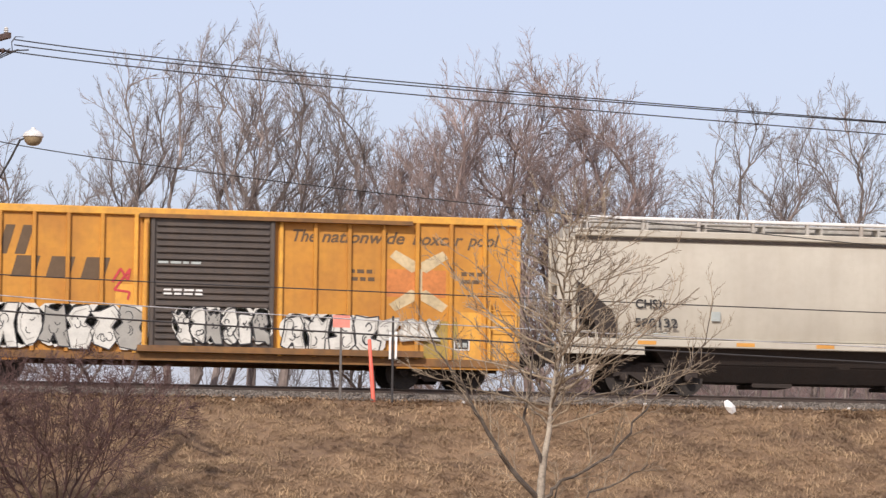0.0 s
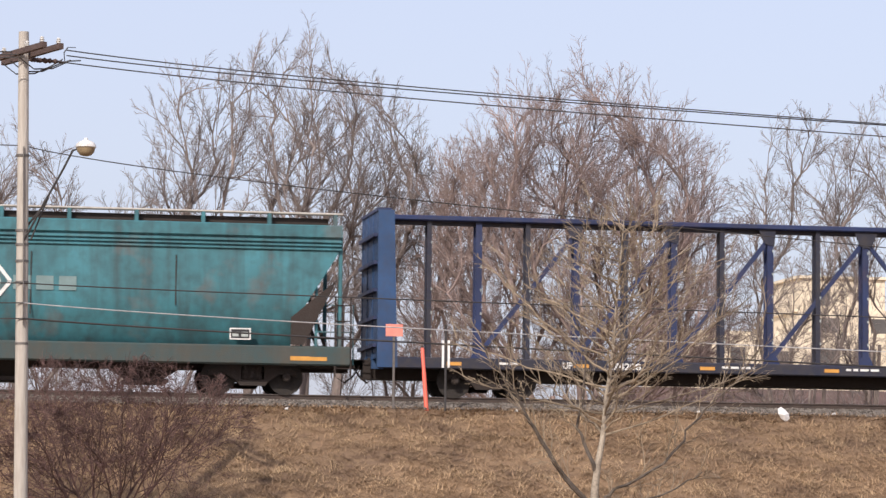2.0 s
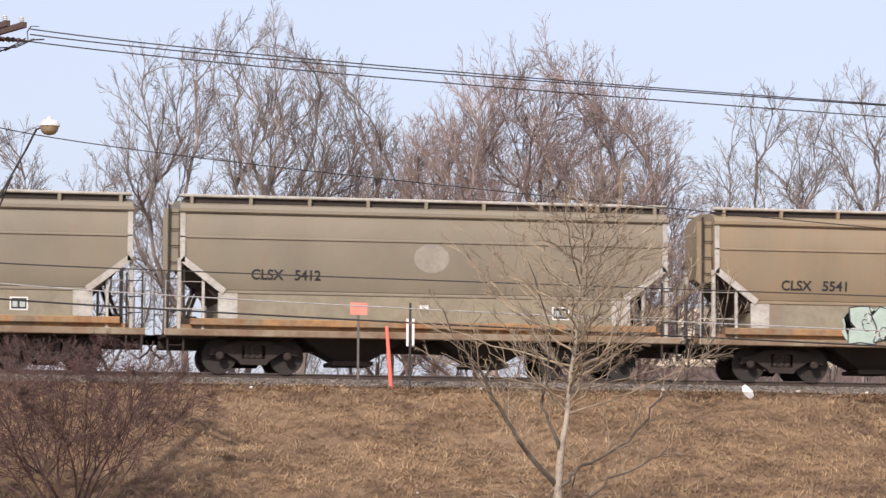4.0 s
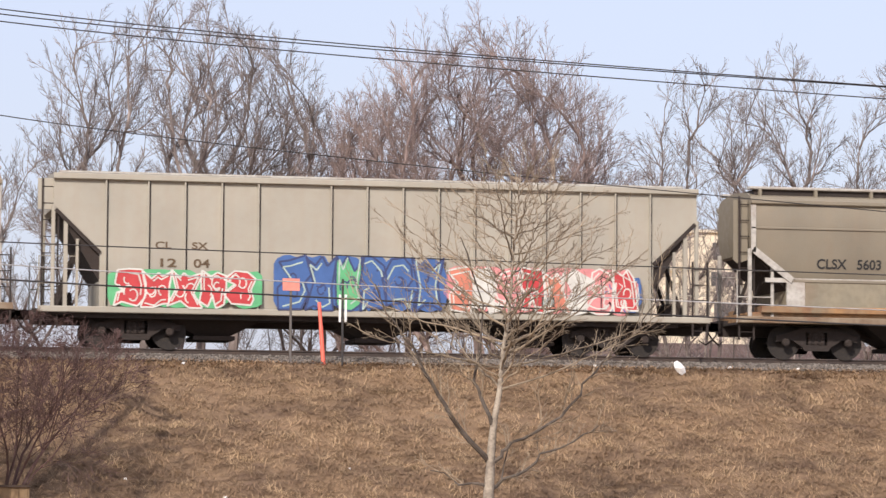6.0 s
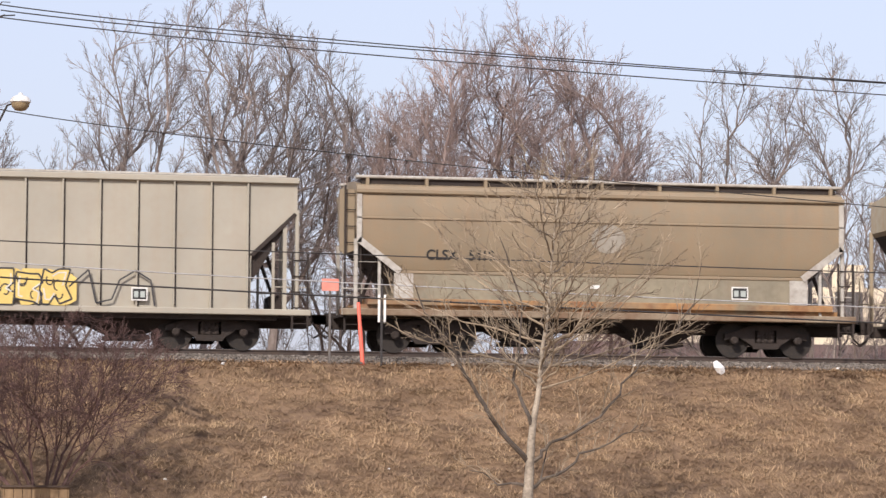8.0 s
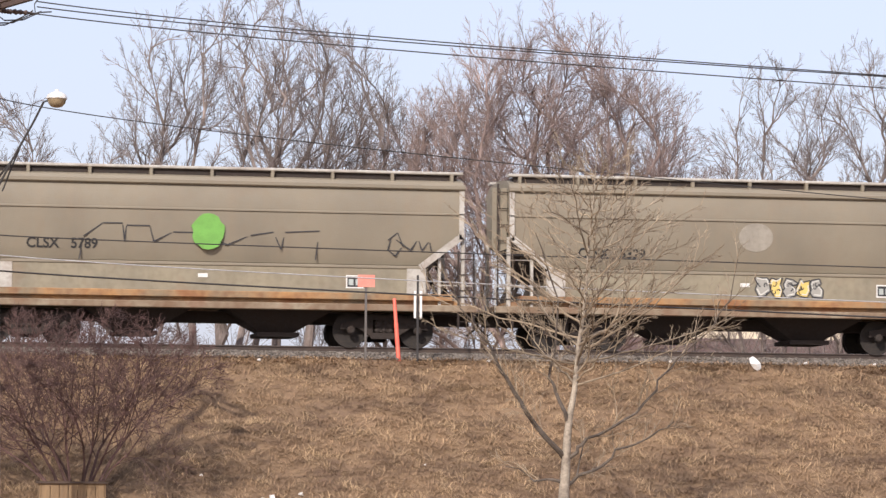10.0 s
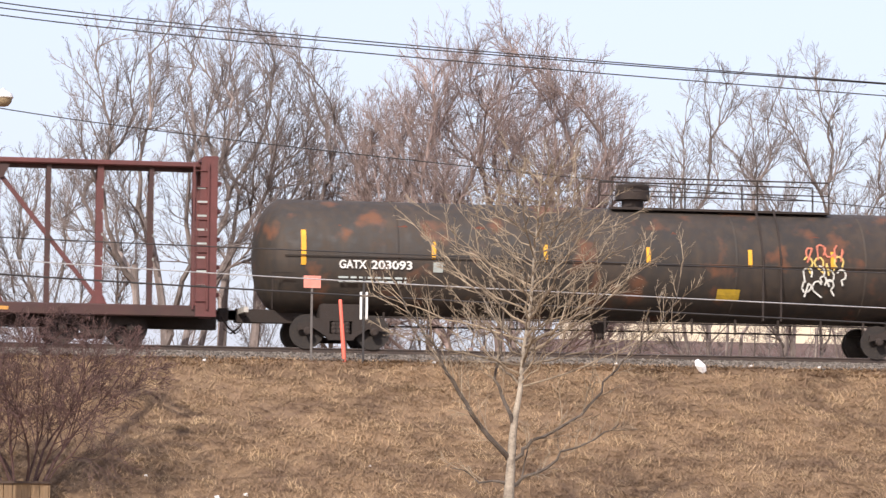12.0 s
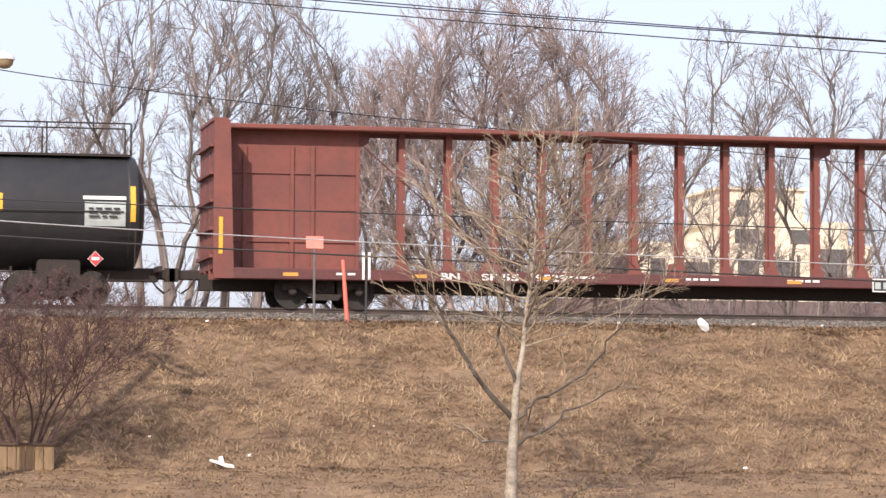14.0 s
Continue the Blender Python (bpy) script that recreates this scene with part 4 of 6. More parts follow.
GLYPHS = [
    [(-0.5, -0.42), (-0.15, -0.5), (0.0, -0.2), (0.15, -0.48), (0.5, -0.4), (0.42, -0.05), (0.55, 0.25), (0.4, 0.5), (0.12, 0.36), (-0.1, 0.48), (-0.45, 0.42), (-0.38, 0.05)],
    [(-0.5, -0.3), (-0.3, -0.5), (0.2, -0.46), (0.52, -0.5), (0.5, -0.15), (0.2, -0.08), (0.5, 0.1), (0.45, 0.42), (0.1, 0.5), (-0.3, 0.44), (-0.52, 0.15)],
    [(-0.55, -0.5), (-0.2, -0.38), (0.1, -0.5), (0.5, -0.45), (0.3, -0.1), (0.55, 0.48), (0.2, 0.3), (0.0, 0.5), (-0.2, 0.28), (-0.5, 0.5), (-0.35, 0.0)],
    [(-0.4, -0.48), (0.3, -0.5), (0.55, -0.2), (0.35, 0.0), (0.55, 0.25), (0.25, 0.5), (-0.25, 0.46), (-0.55, 0.3), (-0.2, 0.12), (-0.5, -0.1)],
    [(-0.55, -0.2), (-0.1, -0.5), (0.3, -0.42), (0.55, -0.1), (0.4, 0.2), (0.52, 0.5), (0.0, 0.42), (-0.3, 0.5), (-0.45, 0.2)],
]


def graffiti(c, x0, x1, z0, z1, y, colours, outline, seed, letters=5, halo=None, sharp=0.3, line=0.035, shine=None):
    """Sprayed piece: a cloud behind, crowded jagged forms with a thin drawn outline, inner curls and highlights; no writing."""
    rng = random.Random(seed)
    w = (x1 - x0) / letters
    h, mid = z1 - z0, (z0 + z1) / 2
    clip = lambda p: [(min(max(a, x0 - 0.2), x1 + 0.2), min(max(b, z0), z1)) for a, b in p]
    sheet = {}

    def put(polys, colour, lift):
        s = sheet.setdefault((colour, lift), Shape())
        for p in polys:
            s.prism(clip(p), y - lift - 0.002, y - lift)

    def draw(pts, colour, lift, t):
        s = sheet.setdefault((colour, lift), Shape())
        pts = clip(pts)
        for a, b in zip(pts, pts[1:]):
            if math.hypot(b[0] - a[0], b[1] - a[1]) > 0.01:
                s.bar((a[0], y - lift, a[1]), (b[0], y - lift, b[1]), t, 0.002)

    cells = [x0 + w * (i + 0.5) for i in range(letters)]
    if halo:
        put([wobble(rng, x + rng.uniform(-0.3, 0.3) * w, mid + rng.uniform(-0.05, 0.12) * h, w * 0.7, h * 0.5, 18, 0.14) for x in cells for _ in (0, 1)], halo, 0.003)
    for i, x in enumerate(cells):
        lean = rng.uniform(-0.12, 0.2) * w
        base = GLYPHS[rng.randrange(len(GLYPHS))]
        flip = rng.choice((-1, 1))
        form = [(x + flip * w * 1.05 * a * (1 + rng.uniform(-sharp, sharp)) + lean * b, mid + h * b * (1 + rng.uniform(-sharp, sharp))) for a, b in base]
        put([form], colours[i % len(colours)], 0.006 + 0.0012 * (i % 3))
        draw(form + form[:1], outline, 0.012, line)
        for _ in range(3):
            cx, cz, r = x + rng.uniform(-0.25, 0.25) * w, mid + rng.uniform(-0.25, 0.25) * h, rng.uniform(0.10, 0.2) * min(w, h)
            a0 = rng.uniform(0, 6.28)
            draw([(cx + r * math.cos(a0 + k * 0.7), cz + 1.3 * r * math.sin(a0 + k * 0.7)) for k in range(rng.randint(4, 8))], outline, 0.013, line * 0.8)
        n, k0 = len(form), rng.randrange(len(form))
        mx, mz = sum(p[0] for p in form) / n, sum(p[1] for p in form) / n
        for k1 in (k0, k0 + n // 2):
            draw([(mx + (form[k % n][0] - mx) * 0.74, mz + (form[k % n][1] - mz) * 0.74) for k in range(k1, k1 + 4)], shine if shine else ("white" if colours[0] != "white" else "grey"), 0.015, line * 0.8)
    g = None
    for (colour, lift), s in sheet.items():
        if g is None:
            g = tagged(part("graffiti", s, SPRAY[colour], c, "sprayed graffiti of crowded outlined shapes"), kind="stuff")
        else:
            tagged(part("spray_layer", s, SPRAY[colour], g), kind="stuff")


def scrawl(c, pts, y, colour, t=0.03):
    s = Shape()
    for a, b in zip(pts, pts[1:]):
        h = y((a[1] + b[1]) / 2) if callable(y) else y
        s.bar((a[0], h, a[1]), (b[0], h, b[1]), t, 0.02)
    part("tag_line", s, SPRAY[colour], c)


def data_bars(c, x, z, y, w, rows, material, t=0.045):
    """Small stencilled data, too small to read, as bars."""
    s = Shape()
    rng = random.Random(int(x * 100 + z * 10))
    for r in range(rows):
        a = x
        while a < x + w:
            b = min(a + rng.uniform(0.12, 0.3), x + w)
            s.box(a, b, y - 0.004, y, z - r * t * 2.0, z - r * t * 2.0 + t)
            a = b + 0.06
    part("stencilled_data", s, material, c)


def info_box(c, x, z, y, w=0.42, h=0.3):
    p = part("stencil_panel", Shape().box(x, x + w, y - 0.004, y, z, z + h), PAINT_WHITE, c, "black and white stencil panel")
    s = Shape().box(x + 0.035, x + w - 0.035, y - 0.008, y - 0.004, z + 0.035, z + h - 0.035)
    part("panel_field", s, PAINT_BLACK, p)
    part("panel_mark", Shape().box(x + 0.07, x + w * 0.42, y - 0.012, y - 0.008, z + 0.08, z + h - 0.1).box(x + w * 0.55, x + w - 0.07, y - 0.012, y - 0.008, z + 0.08, z + h - 0.1), PAINT_GREY, p)


def reflectors(c, xs, z, y, w, h, material, label=""):
    for x in xs:
        part("reflector", Shape().box(x, x + w, y - 0.006, y, z, z + h), material, c, label)


def boxcar(at):
    L = 16.26
    c = car("boxcar", "weathered yellow boxcar with a dark ribbed door and graffiti", "boxcar", at)
    part("body", body([(1.42, 0.72), (1.46, 0.74), (1.46, 4.35), (1.40, 4.42), (0.0, 4.62)], lambda z: 0.0, lambda z: L), YELLOW, c)
    part("roof_rail", Shape().box(-0.02, L + 0.02, -1.56, -1.40, 4.28, 4.48, 0.02).box(-0.02, L + 0.02, 1.40, 1.56, 4.28, 4.48, 0.02), YELLOW_LIGHT, c)
    dx0, dx1 = L / 2 - 1.61, L / 2 + 1.61
    for a, b in ((0.0, dx0 - 0.3), (dx1 + 0.12, L)):
        n = 7
        for i in range(n + 1):
            x = a + 0.06 + (b - a - 0.12) * i / n
            part("side_post", Shape().box(x - 0.055, x + 0.055, -1.56, -1.455, 0.74, 4.30, 0.02), YELLOW_LIGHT if i in (0, n) else YELLOW, c)
    part("side_sill", Shape().box(0.0, L, -1.52, -1.40, 0.56, 0.76).box(0, L, 1.40, 1.52, 0.56, 0.76), SILL_RUST, c)
    for a, b, z in ((0.3, 3.2, 0.50), (13.0, 15.9, 0.50)):
        part("jack_pad", Shape().box(a, b, -1.48, -1.42, z, 0.72), YELLOW, c)
    part("door_rail", Shape().box(dx0 - 0.3, L - 2.6, -1.72, -1.48, 0.78, 0.94).box(dx0 - 0.3, dx1 + 3.6, -1.72, -1.56, 4.22, 4.32), SILL_RUST, c)
    d = part("door", Shape().box(dx0, dx1, -1.60, -1.46, 0.94, 4.22), DOOR_BROWN, c, "dark brown ribbed sliding door")
    for k in range(18):
        z = 1.10 + k * 0.171
        part("door_rib", Shape().box(dx0 + 0.16, dx1 - 0.16, -1.66, -1.595, z, z + 0.085, 0.02), DOOR_BROWN, d)
    for x in (dx0, dx1 - 0.12):
        part("door_edge", Shape().box(x, x + 0.12, -1.655, -1.595, 0.94, 4.22, 0.02), DOOR_BROWN, d)
    part("door_post", Shape().box(dx0 - 0.18, dx0 - 0.04, -1.66, -1.46, 0.8, 4.25, 0.02), YELLOW_LIGHT, c)
    part("lock_bar", Shape().tube([(dx0 - 0.1, -1.7, 1.0), (dx0 - 0.1, -1.7, 4.1)], 0.025, 6), YELLOW, c)
    # lower patch panels and ladder
    part("patch_panel", Shape().box(L - 2.55, L - 1.65, -1.466, -1.455, 0.78, 1.75), surface("olive_patch", (0.42, 0.29, 0.06), None, 0.6), c)
    part("patch_panel", Shape().box(L - 1.6, L - 0.1, -1.468, -1.455, 0.70, 2.0), YELLOW_LIGHT, c)
    part("patch_panel", Shape().box(3.9 + 1.75, 3.9 + 2.4, -1.468, -1.455, 1.9, 2.5), YELLOW_LIGHT, c)
    ladder(c, L - 0.85, 0.75, 0.8, 2.3, -1.60, YELLOW_LIGHT)
    ladder(c, 0.1, 0.75, 0.8, 4.2, -1.60, YELLOW_LIGHT)
    # writing and faded emblem
    y = -1.462
    for i, (word, x, w) in enumerate((("The", dx1 + 0.42, 0.62), ("nationwide", dx1 + 1.22, 2.2), ("boxcar", dx1 + 3.62, 1.35), ("pool", dx1 + 5.12, 0.86))):
        lettering(word, 0.44, x, y, 3.74, PAINT_BROWN, c, "slogan", "faded brown slanted lettering" if i == 0 else "", w, 0.3)
    s = Shape()
    cx, cz = dx1 + 3.82, 2.78
    for sx in (-1, 1):
        for sz in (-1, 1):
            s.prism([(cx + sx * 0.06, cz + sz * 0.28), (cx + sx * 0.06, cz + sz * 0.50), (cx + sx * 0.62, cz + sz * 0.80), (cx + sx * 0.78, cz + sz * 0.62), (cx + sx * 0.2, cz + sz * 0.22)][:: sx * sz], y - 0.006, y - 0.003)
    s.box(cx - 0.09, cx + 0.09, y - 0.007, y - 0.002, cz - 0.32, cz + 0.32)
    part("emblem", s, surface("faded_emblem_paint", (0.62, 0.50, 0.30), None, 0.7, grime=0.3), c, "faded pale cross emblem")
    part("emblem_ground", Shape().box(cx - 0.85, cx + 0.72, y - 0.002, y, cz - 0.42, cz + 0.3), surface("faded_orange_patch", (0.66, 0.23, 0.06), None, 0.7, grime=0.3), c)
    data_bars(c, dx1 + 1.95, 2.95, y, 0.7, 2, PAINT_BROWN, 0.1)
    data_bars(c, dx1 + 4.95, 2.95, y, 0.6, 2, PAINT_BROWN, 0.1)
    data_bars(c, dx0 + 0.35, 2.35, -1.665, 1.0, 2, PAINT_WHITE, 0.05)
    data_bars(c, dx0 + 0.2, 3.05, -1.665, 1.1, 1, PAINT_GREY, 0.06)
    # large faded name, as plain slanted blocks
    for x0, ws, zb, hb in ((dx0 - 3.9, (0.3, 0.34), 3.2, 0.75), (dx0 - 3.55, (0.75, 0.75, 0.75), 2.62, 0.55)):
        x = x0
        for k, w in enumerate(ws):
            part("name_block", Shape().prism([(x, zb), (x + w * 0.8, zb), (x + w * 0.8 + hb * 0.28, zb + hb), (x + hb * 0.28, zb + hb)], y - 0.003, y), PAINT_BROWN, c)
            x += w + 0.14
    info_box(c, L - 1.75, 1.0, -1.475)
    graffiti(c, 0.6, dx0 - 0.2, 0.8, 1.95, -1.565, ["white", "white", "grey"], "black", 4, 9, "white", 0.3, 0.028)
    graffiti(c, dx0 + 0.65, dx1 - 0.15, 1.0, 1.95, -1.668, ["white", "white", "grey"], "black", 5, 6, "white", 0.35, 0.035)
    graffiti(c, dx1 + 0.2, dx1 + 2.75, 0.85, 1.85, -1.565, ["white", "white"], "black", 6, 4, "white", 0.25)
    graffiti(c, dx1 + 2.8, dx1 + 4.3, 1.2, 1.8, -1.565, ["white"], "grey", 7, 3)
    scrawl(c, [(dx0 - 0.95, 2.55), (dx0 - 0.75, 2.9), (dx0 - 0.55, 2.6), (dx0 - 0.5, 2.9), (dx0 - 0.9, 2.35), (dx0 - 0.5, 2.3), (dx0 - 0.55, 2.1)], -1.47, "red", 0.06)
    under(c, L, -0.15, 2.1, (0.62, 0.9))


def slopes(L, run, z_hi, z_lo):
    """Ends of a hopper body: upright above z_hi, sloping in by run down to z_lo."""
    f = lambda z: run * min(1.0, max(0.0, (z_hi - z) / (z_hi - z_lo)))
    return (lambda z: f(z)), (lambda z: L - f(z))


def hopper_end(c, L, material, top=3.6, sill_z=0.95, dark=None):
    """End cage: corner posts, ladders, handrails and the end platform."""
    dark = dark or material
    for x, d in ((0.0, 1), (L, -1)):
        for y in (-1.42, 1.42):
            part("corner_post", Shape().box(x - 0.05, x + 0.05, y - 0.05, y + 0.05, sill_z, top, 0.015), material, c)
            part("inner_post", Shape().box(x + d * 0.62 - 0.035, x + d * 0.62 + 0.035, y - 0.04, y + 0.04, sill_z, 2.75), material, c)
            part("handrail", Shape().tube([(x - d * 0.35, y, sill_z), (x - d * 0.35, y, 2.3), (x + d * 0.6, y, 2.3)], 0.02, 5), material, c)
            part("grab_rail", Shape().tube([(x - d * 0.35, y, 1.6), (x + d * 0.6, y, 1.6)], 0.017, 5), material, c)
        ladder(c, x - 0.3 if d > 0 else x - 0.15, 0.45, 0.45, 4.3 if d > 0 else 2.5, -1.36 if d > 0 else -1.5, dark)
        part("end_platform", Shape().box(min(x - d * 0.4, x + d * 1.0), max(x - d * 0.4, x + d * 1.0), -1.4, 1.4, sill_z - 0.06, sill_z), dark, c)
        for y in (-0.7, 0.7):
            part("end_sheet_brace", Shape().bar((x + d * 0.1, y, sill_z), (x + d * 0.75, y, 2.6), 0.09, 0.06), dark, c)
        part("brake_gear", Shape().box(min(x + d * 0.15, x + d * 0.6), max(x + d * 0.15, x + d * 0.6), -0.4, 0.35, sill_z, sill_z + 0.55, 0.05), STEEL_DARK, c)


def hopper_outlets(c, xs, half, z_top, material=None):
    """Pyramid outlets below the body, with their gates."""
    for x in xs:
        s = Shape()
        top, bot = [(x - half, -1.15), (x + half, -1.15), (x + half, 1.15), (x - half, 1.15)], [(x - 0.42, -0.55), (x + 0.42, -0.55), (x + 0.42, 0.55), (x - 0.42, 0.55)]
        s.add([(a, b, z_top) for a, b in top] + [(a, b, 0.34) for a, b in bot], [(0, 1, 5, 4), (1, 2, 6, 5), (2, 3, 7, 6), (3, 0, 4, 7), (7, 6, 5, 4), (0, 3, 2, 1)])
        o = part("outlet", s, material or STEEL_DARK, c)
        part("gate", Shape().box(x - 0.55, x + 0.55, -0.75, 0.75, 0.24, 0.35, 0.02), STEEL_DARK, o)


def roof_walk(c, L, z, material, n):
    part("roof_walk", Shape().box(0.25, L - 0.25, -0.85, -0.45, z, z + 0.05).box(0.25, L - 0.25, 0.45, 0.85, z, z + 0.05), material, c)
    part("hatch_trough", Shape().box(0.6, L - 0.6, -0.3, 0.3, z - 0.15, z + 0.1, 0.04), material, c)
    for k in range(n):
        x = 0.5 + (L - 1.0) * k / (n - 1)
        part("walk_bracket", Shape().box(x - 0.03, x + 0.03, -0.9, 0.9, z - 0.32, z), material, c)


def white_hopper(at):
    L = 18.75
    c = car("covered_hopper", "pale grey curved-side covered hopper car with dark lettering", "hopper car", at)
    l, r = slopes(L, 1.15, 2.95, 1.75)
    prof = [(1.20, 1.36), (1.40, 1.45), (1.50, 1.75), (1.565, 2.4), (1.58, 2.95), (1.56, 3.5), (1.50, 4.12), (1.30, 4.2), (0.85, 4.34), (0.0, 4.42)]
    part("body", body(prof, l, r), WHITE_CAR, c, smooth=True)
    part("top_chord", Shape().box(-0.02, L + 0.02, -1.60, -1.44, 4.1, 4.3, 0.03).box(-0.02, L + 0.02, 1.44, 1.60, 4.1, 4.3, 0.03), WHITE_CAR, c)
    # near-black line in place of the shadow below the top chord
    part("painted_shadow_line", Shape().box(0.0, L, -1.56, -1.5, 4.02, 4.075), STEEL_DARK, c)
    for k in range(13):
        x = 0.35 + (L - 0.7) * k / 12
        part("rail_bracket", Shape().box(x - 0.045, x + 0.045, -1.54, -1.4, 4.28, 4.58, 0.01), WEATHERED_WHITE, c)
    part("running_rail", Shape().box(0.2, L - 0.1, -1.56, -1.36, 4.56, 4.65, 0.02), PAINT_WHITE, c)
    roof_walk(c, L, 4.55, WEATHERED_WHITE, 12)
    part("side_sill", Shape().box(-0.3, L + 0.3, -1.58, -1.38, 1.22, 1.42, 0.02).box(-0.3, L + 0.3, 1.38, 1.58, 1.22, 1.42, 0.02), WHITE_CAR, c)
    for x0, x1 in ((-0.3, 1.9), (L - 1.9, L + 0.3)):
        part("sill_step", Shape().box(x0, x1, -1.55, -1.42, 1.0, 1.22), WHITE_CAR, c)
    for x, d in ((0.0, 1), (L, -1)):
        v = [(x + d * 0.55, 2.3), (x + d * 0.12, 2.95), (x + d * 0.03, 4.0), (x - d * 0.45, 4.05), (x - d * 0.45, 2.4)]
        part("end_sheet", Shape().prism(v, -1.42, -1.36), WHITE_CAR, c)
    # slope sheet and hopper belly, near-black in place of the shade under the body
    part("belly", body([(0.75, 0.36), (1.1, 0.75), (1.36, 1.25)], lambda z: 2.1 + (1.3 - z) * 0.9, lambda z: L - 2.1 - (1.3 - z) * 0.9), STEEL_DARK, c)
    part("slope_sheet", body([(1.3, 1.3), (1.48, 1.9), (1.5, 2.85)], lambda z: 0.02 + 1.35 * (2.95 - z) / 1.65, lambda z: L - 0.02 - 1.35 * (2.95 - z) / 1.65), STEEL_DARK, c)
    hopper_outlets(c, (L * 0.3, L * 0.5, L * 0.7), 1.7, 0.8)
    hopper_end(c, L, WHITE_CAR, 4.1, 1.2)
    # flat near-black cut-out that paints the shade in the open end
    part("end_hopper_shade", Shape().prism([(0.05, 2.9), (0.35, 2.75), (0.62, 2.45), (1.0, 2.15), (1.12, 1.9), (1.12, 1.44), (0.62, 1.44), (0.5, 1.9), (0.05, 2.3)], -1.60, -1.585), STEEL_DARK, c, "flat near-black shape for the shaded slope end")
    y = -1.60
    lettering("CHSX", 0.33, 1.62, -1.592, 2.23, PAINT_BLACK, c, "reporting_mark", "", 0.85)
    lettering("580132", 0.33, 1.60, -1.585, 1.73, PAINT_BLACK, c, "car_number", "", 1.17)
    data_bars(c, 1.6, 1.55, -1.56, 0.9, 1, PAINT_GREY, 0.05)
    part("class_mark", Shape().box(3.7, 3.95, -1.585, -1.58, 1.93, 2.18).box(3.73, 3.92, -1.589, -1.585, 1.96, 2.15), PAINT_GREY, c)
    # company mark: plain blocks over a swoosh
    ex = 13.55
    for k in range(3):
        part("logo_block", Shape().prism([(ex + 0.34 + k * 0.6, 2.36), (ex + 0.80 + k * 0.6, 2.36), (ex + 0.80 + k * 0.6, 2.96), (ex + 0.34 + k * 0.6, 2.96)], -1.606, -1.58), PAINT_BLACK, c, "dark logo block")
    n = 22
    outer = [(ex + 1.1 - 1.12 * math.cos(math.pi * (0.0 + 1.0 * i / n)), 2.42 - 0.52 * math.sin(math.pi * (i / n))) for i in range(n + 1)]
    inner = [(ex + 1.1 - 1.02 * math.cos(math.pi * i / n), 2.46 - 0.36 * math.sin(math.pi * i / n)) for i in range(n + 1)]
    s = Shape()
    for i in range(n):
        s.prism([outer[i], outer[i + 1], inner[i + 1], inner[i]], -1.602, -1.59)
    part("logo_swoosh", s, PAINT_BLUE, c, "blue curved swoosh")
    info_box(c, 15.2, 1.62, -1.57, 0.36, 0.24)
    reflectors(c, (1.7, 4.4, 6.6, 11.4, 13.6, 16.0), 1.27, -1.58, 0.5, 0.1, REFLECT_OLD)
    reflectors(c, (16.15,), 1.26, -1.584, 0.5, 0.13, REFLECT, "bright yellow reflector")
    under(c, L, -0.45, 2.35, (0.8, 1.1))


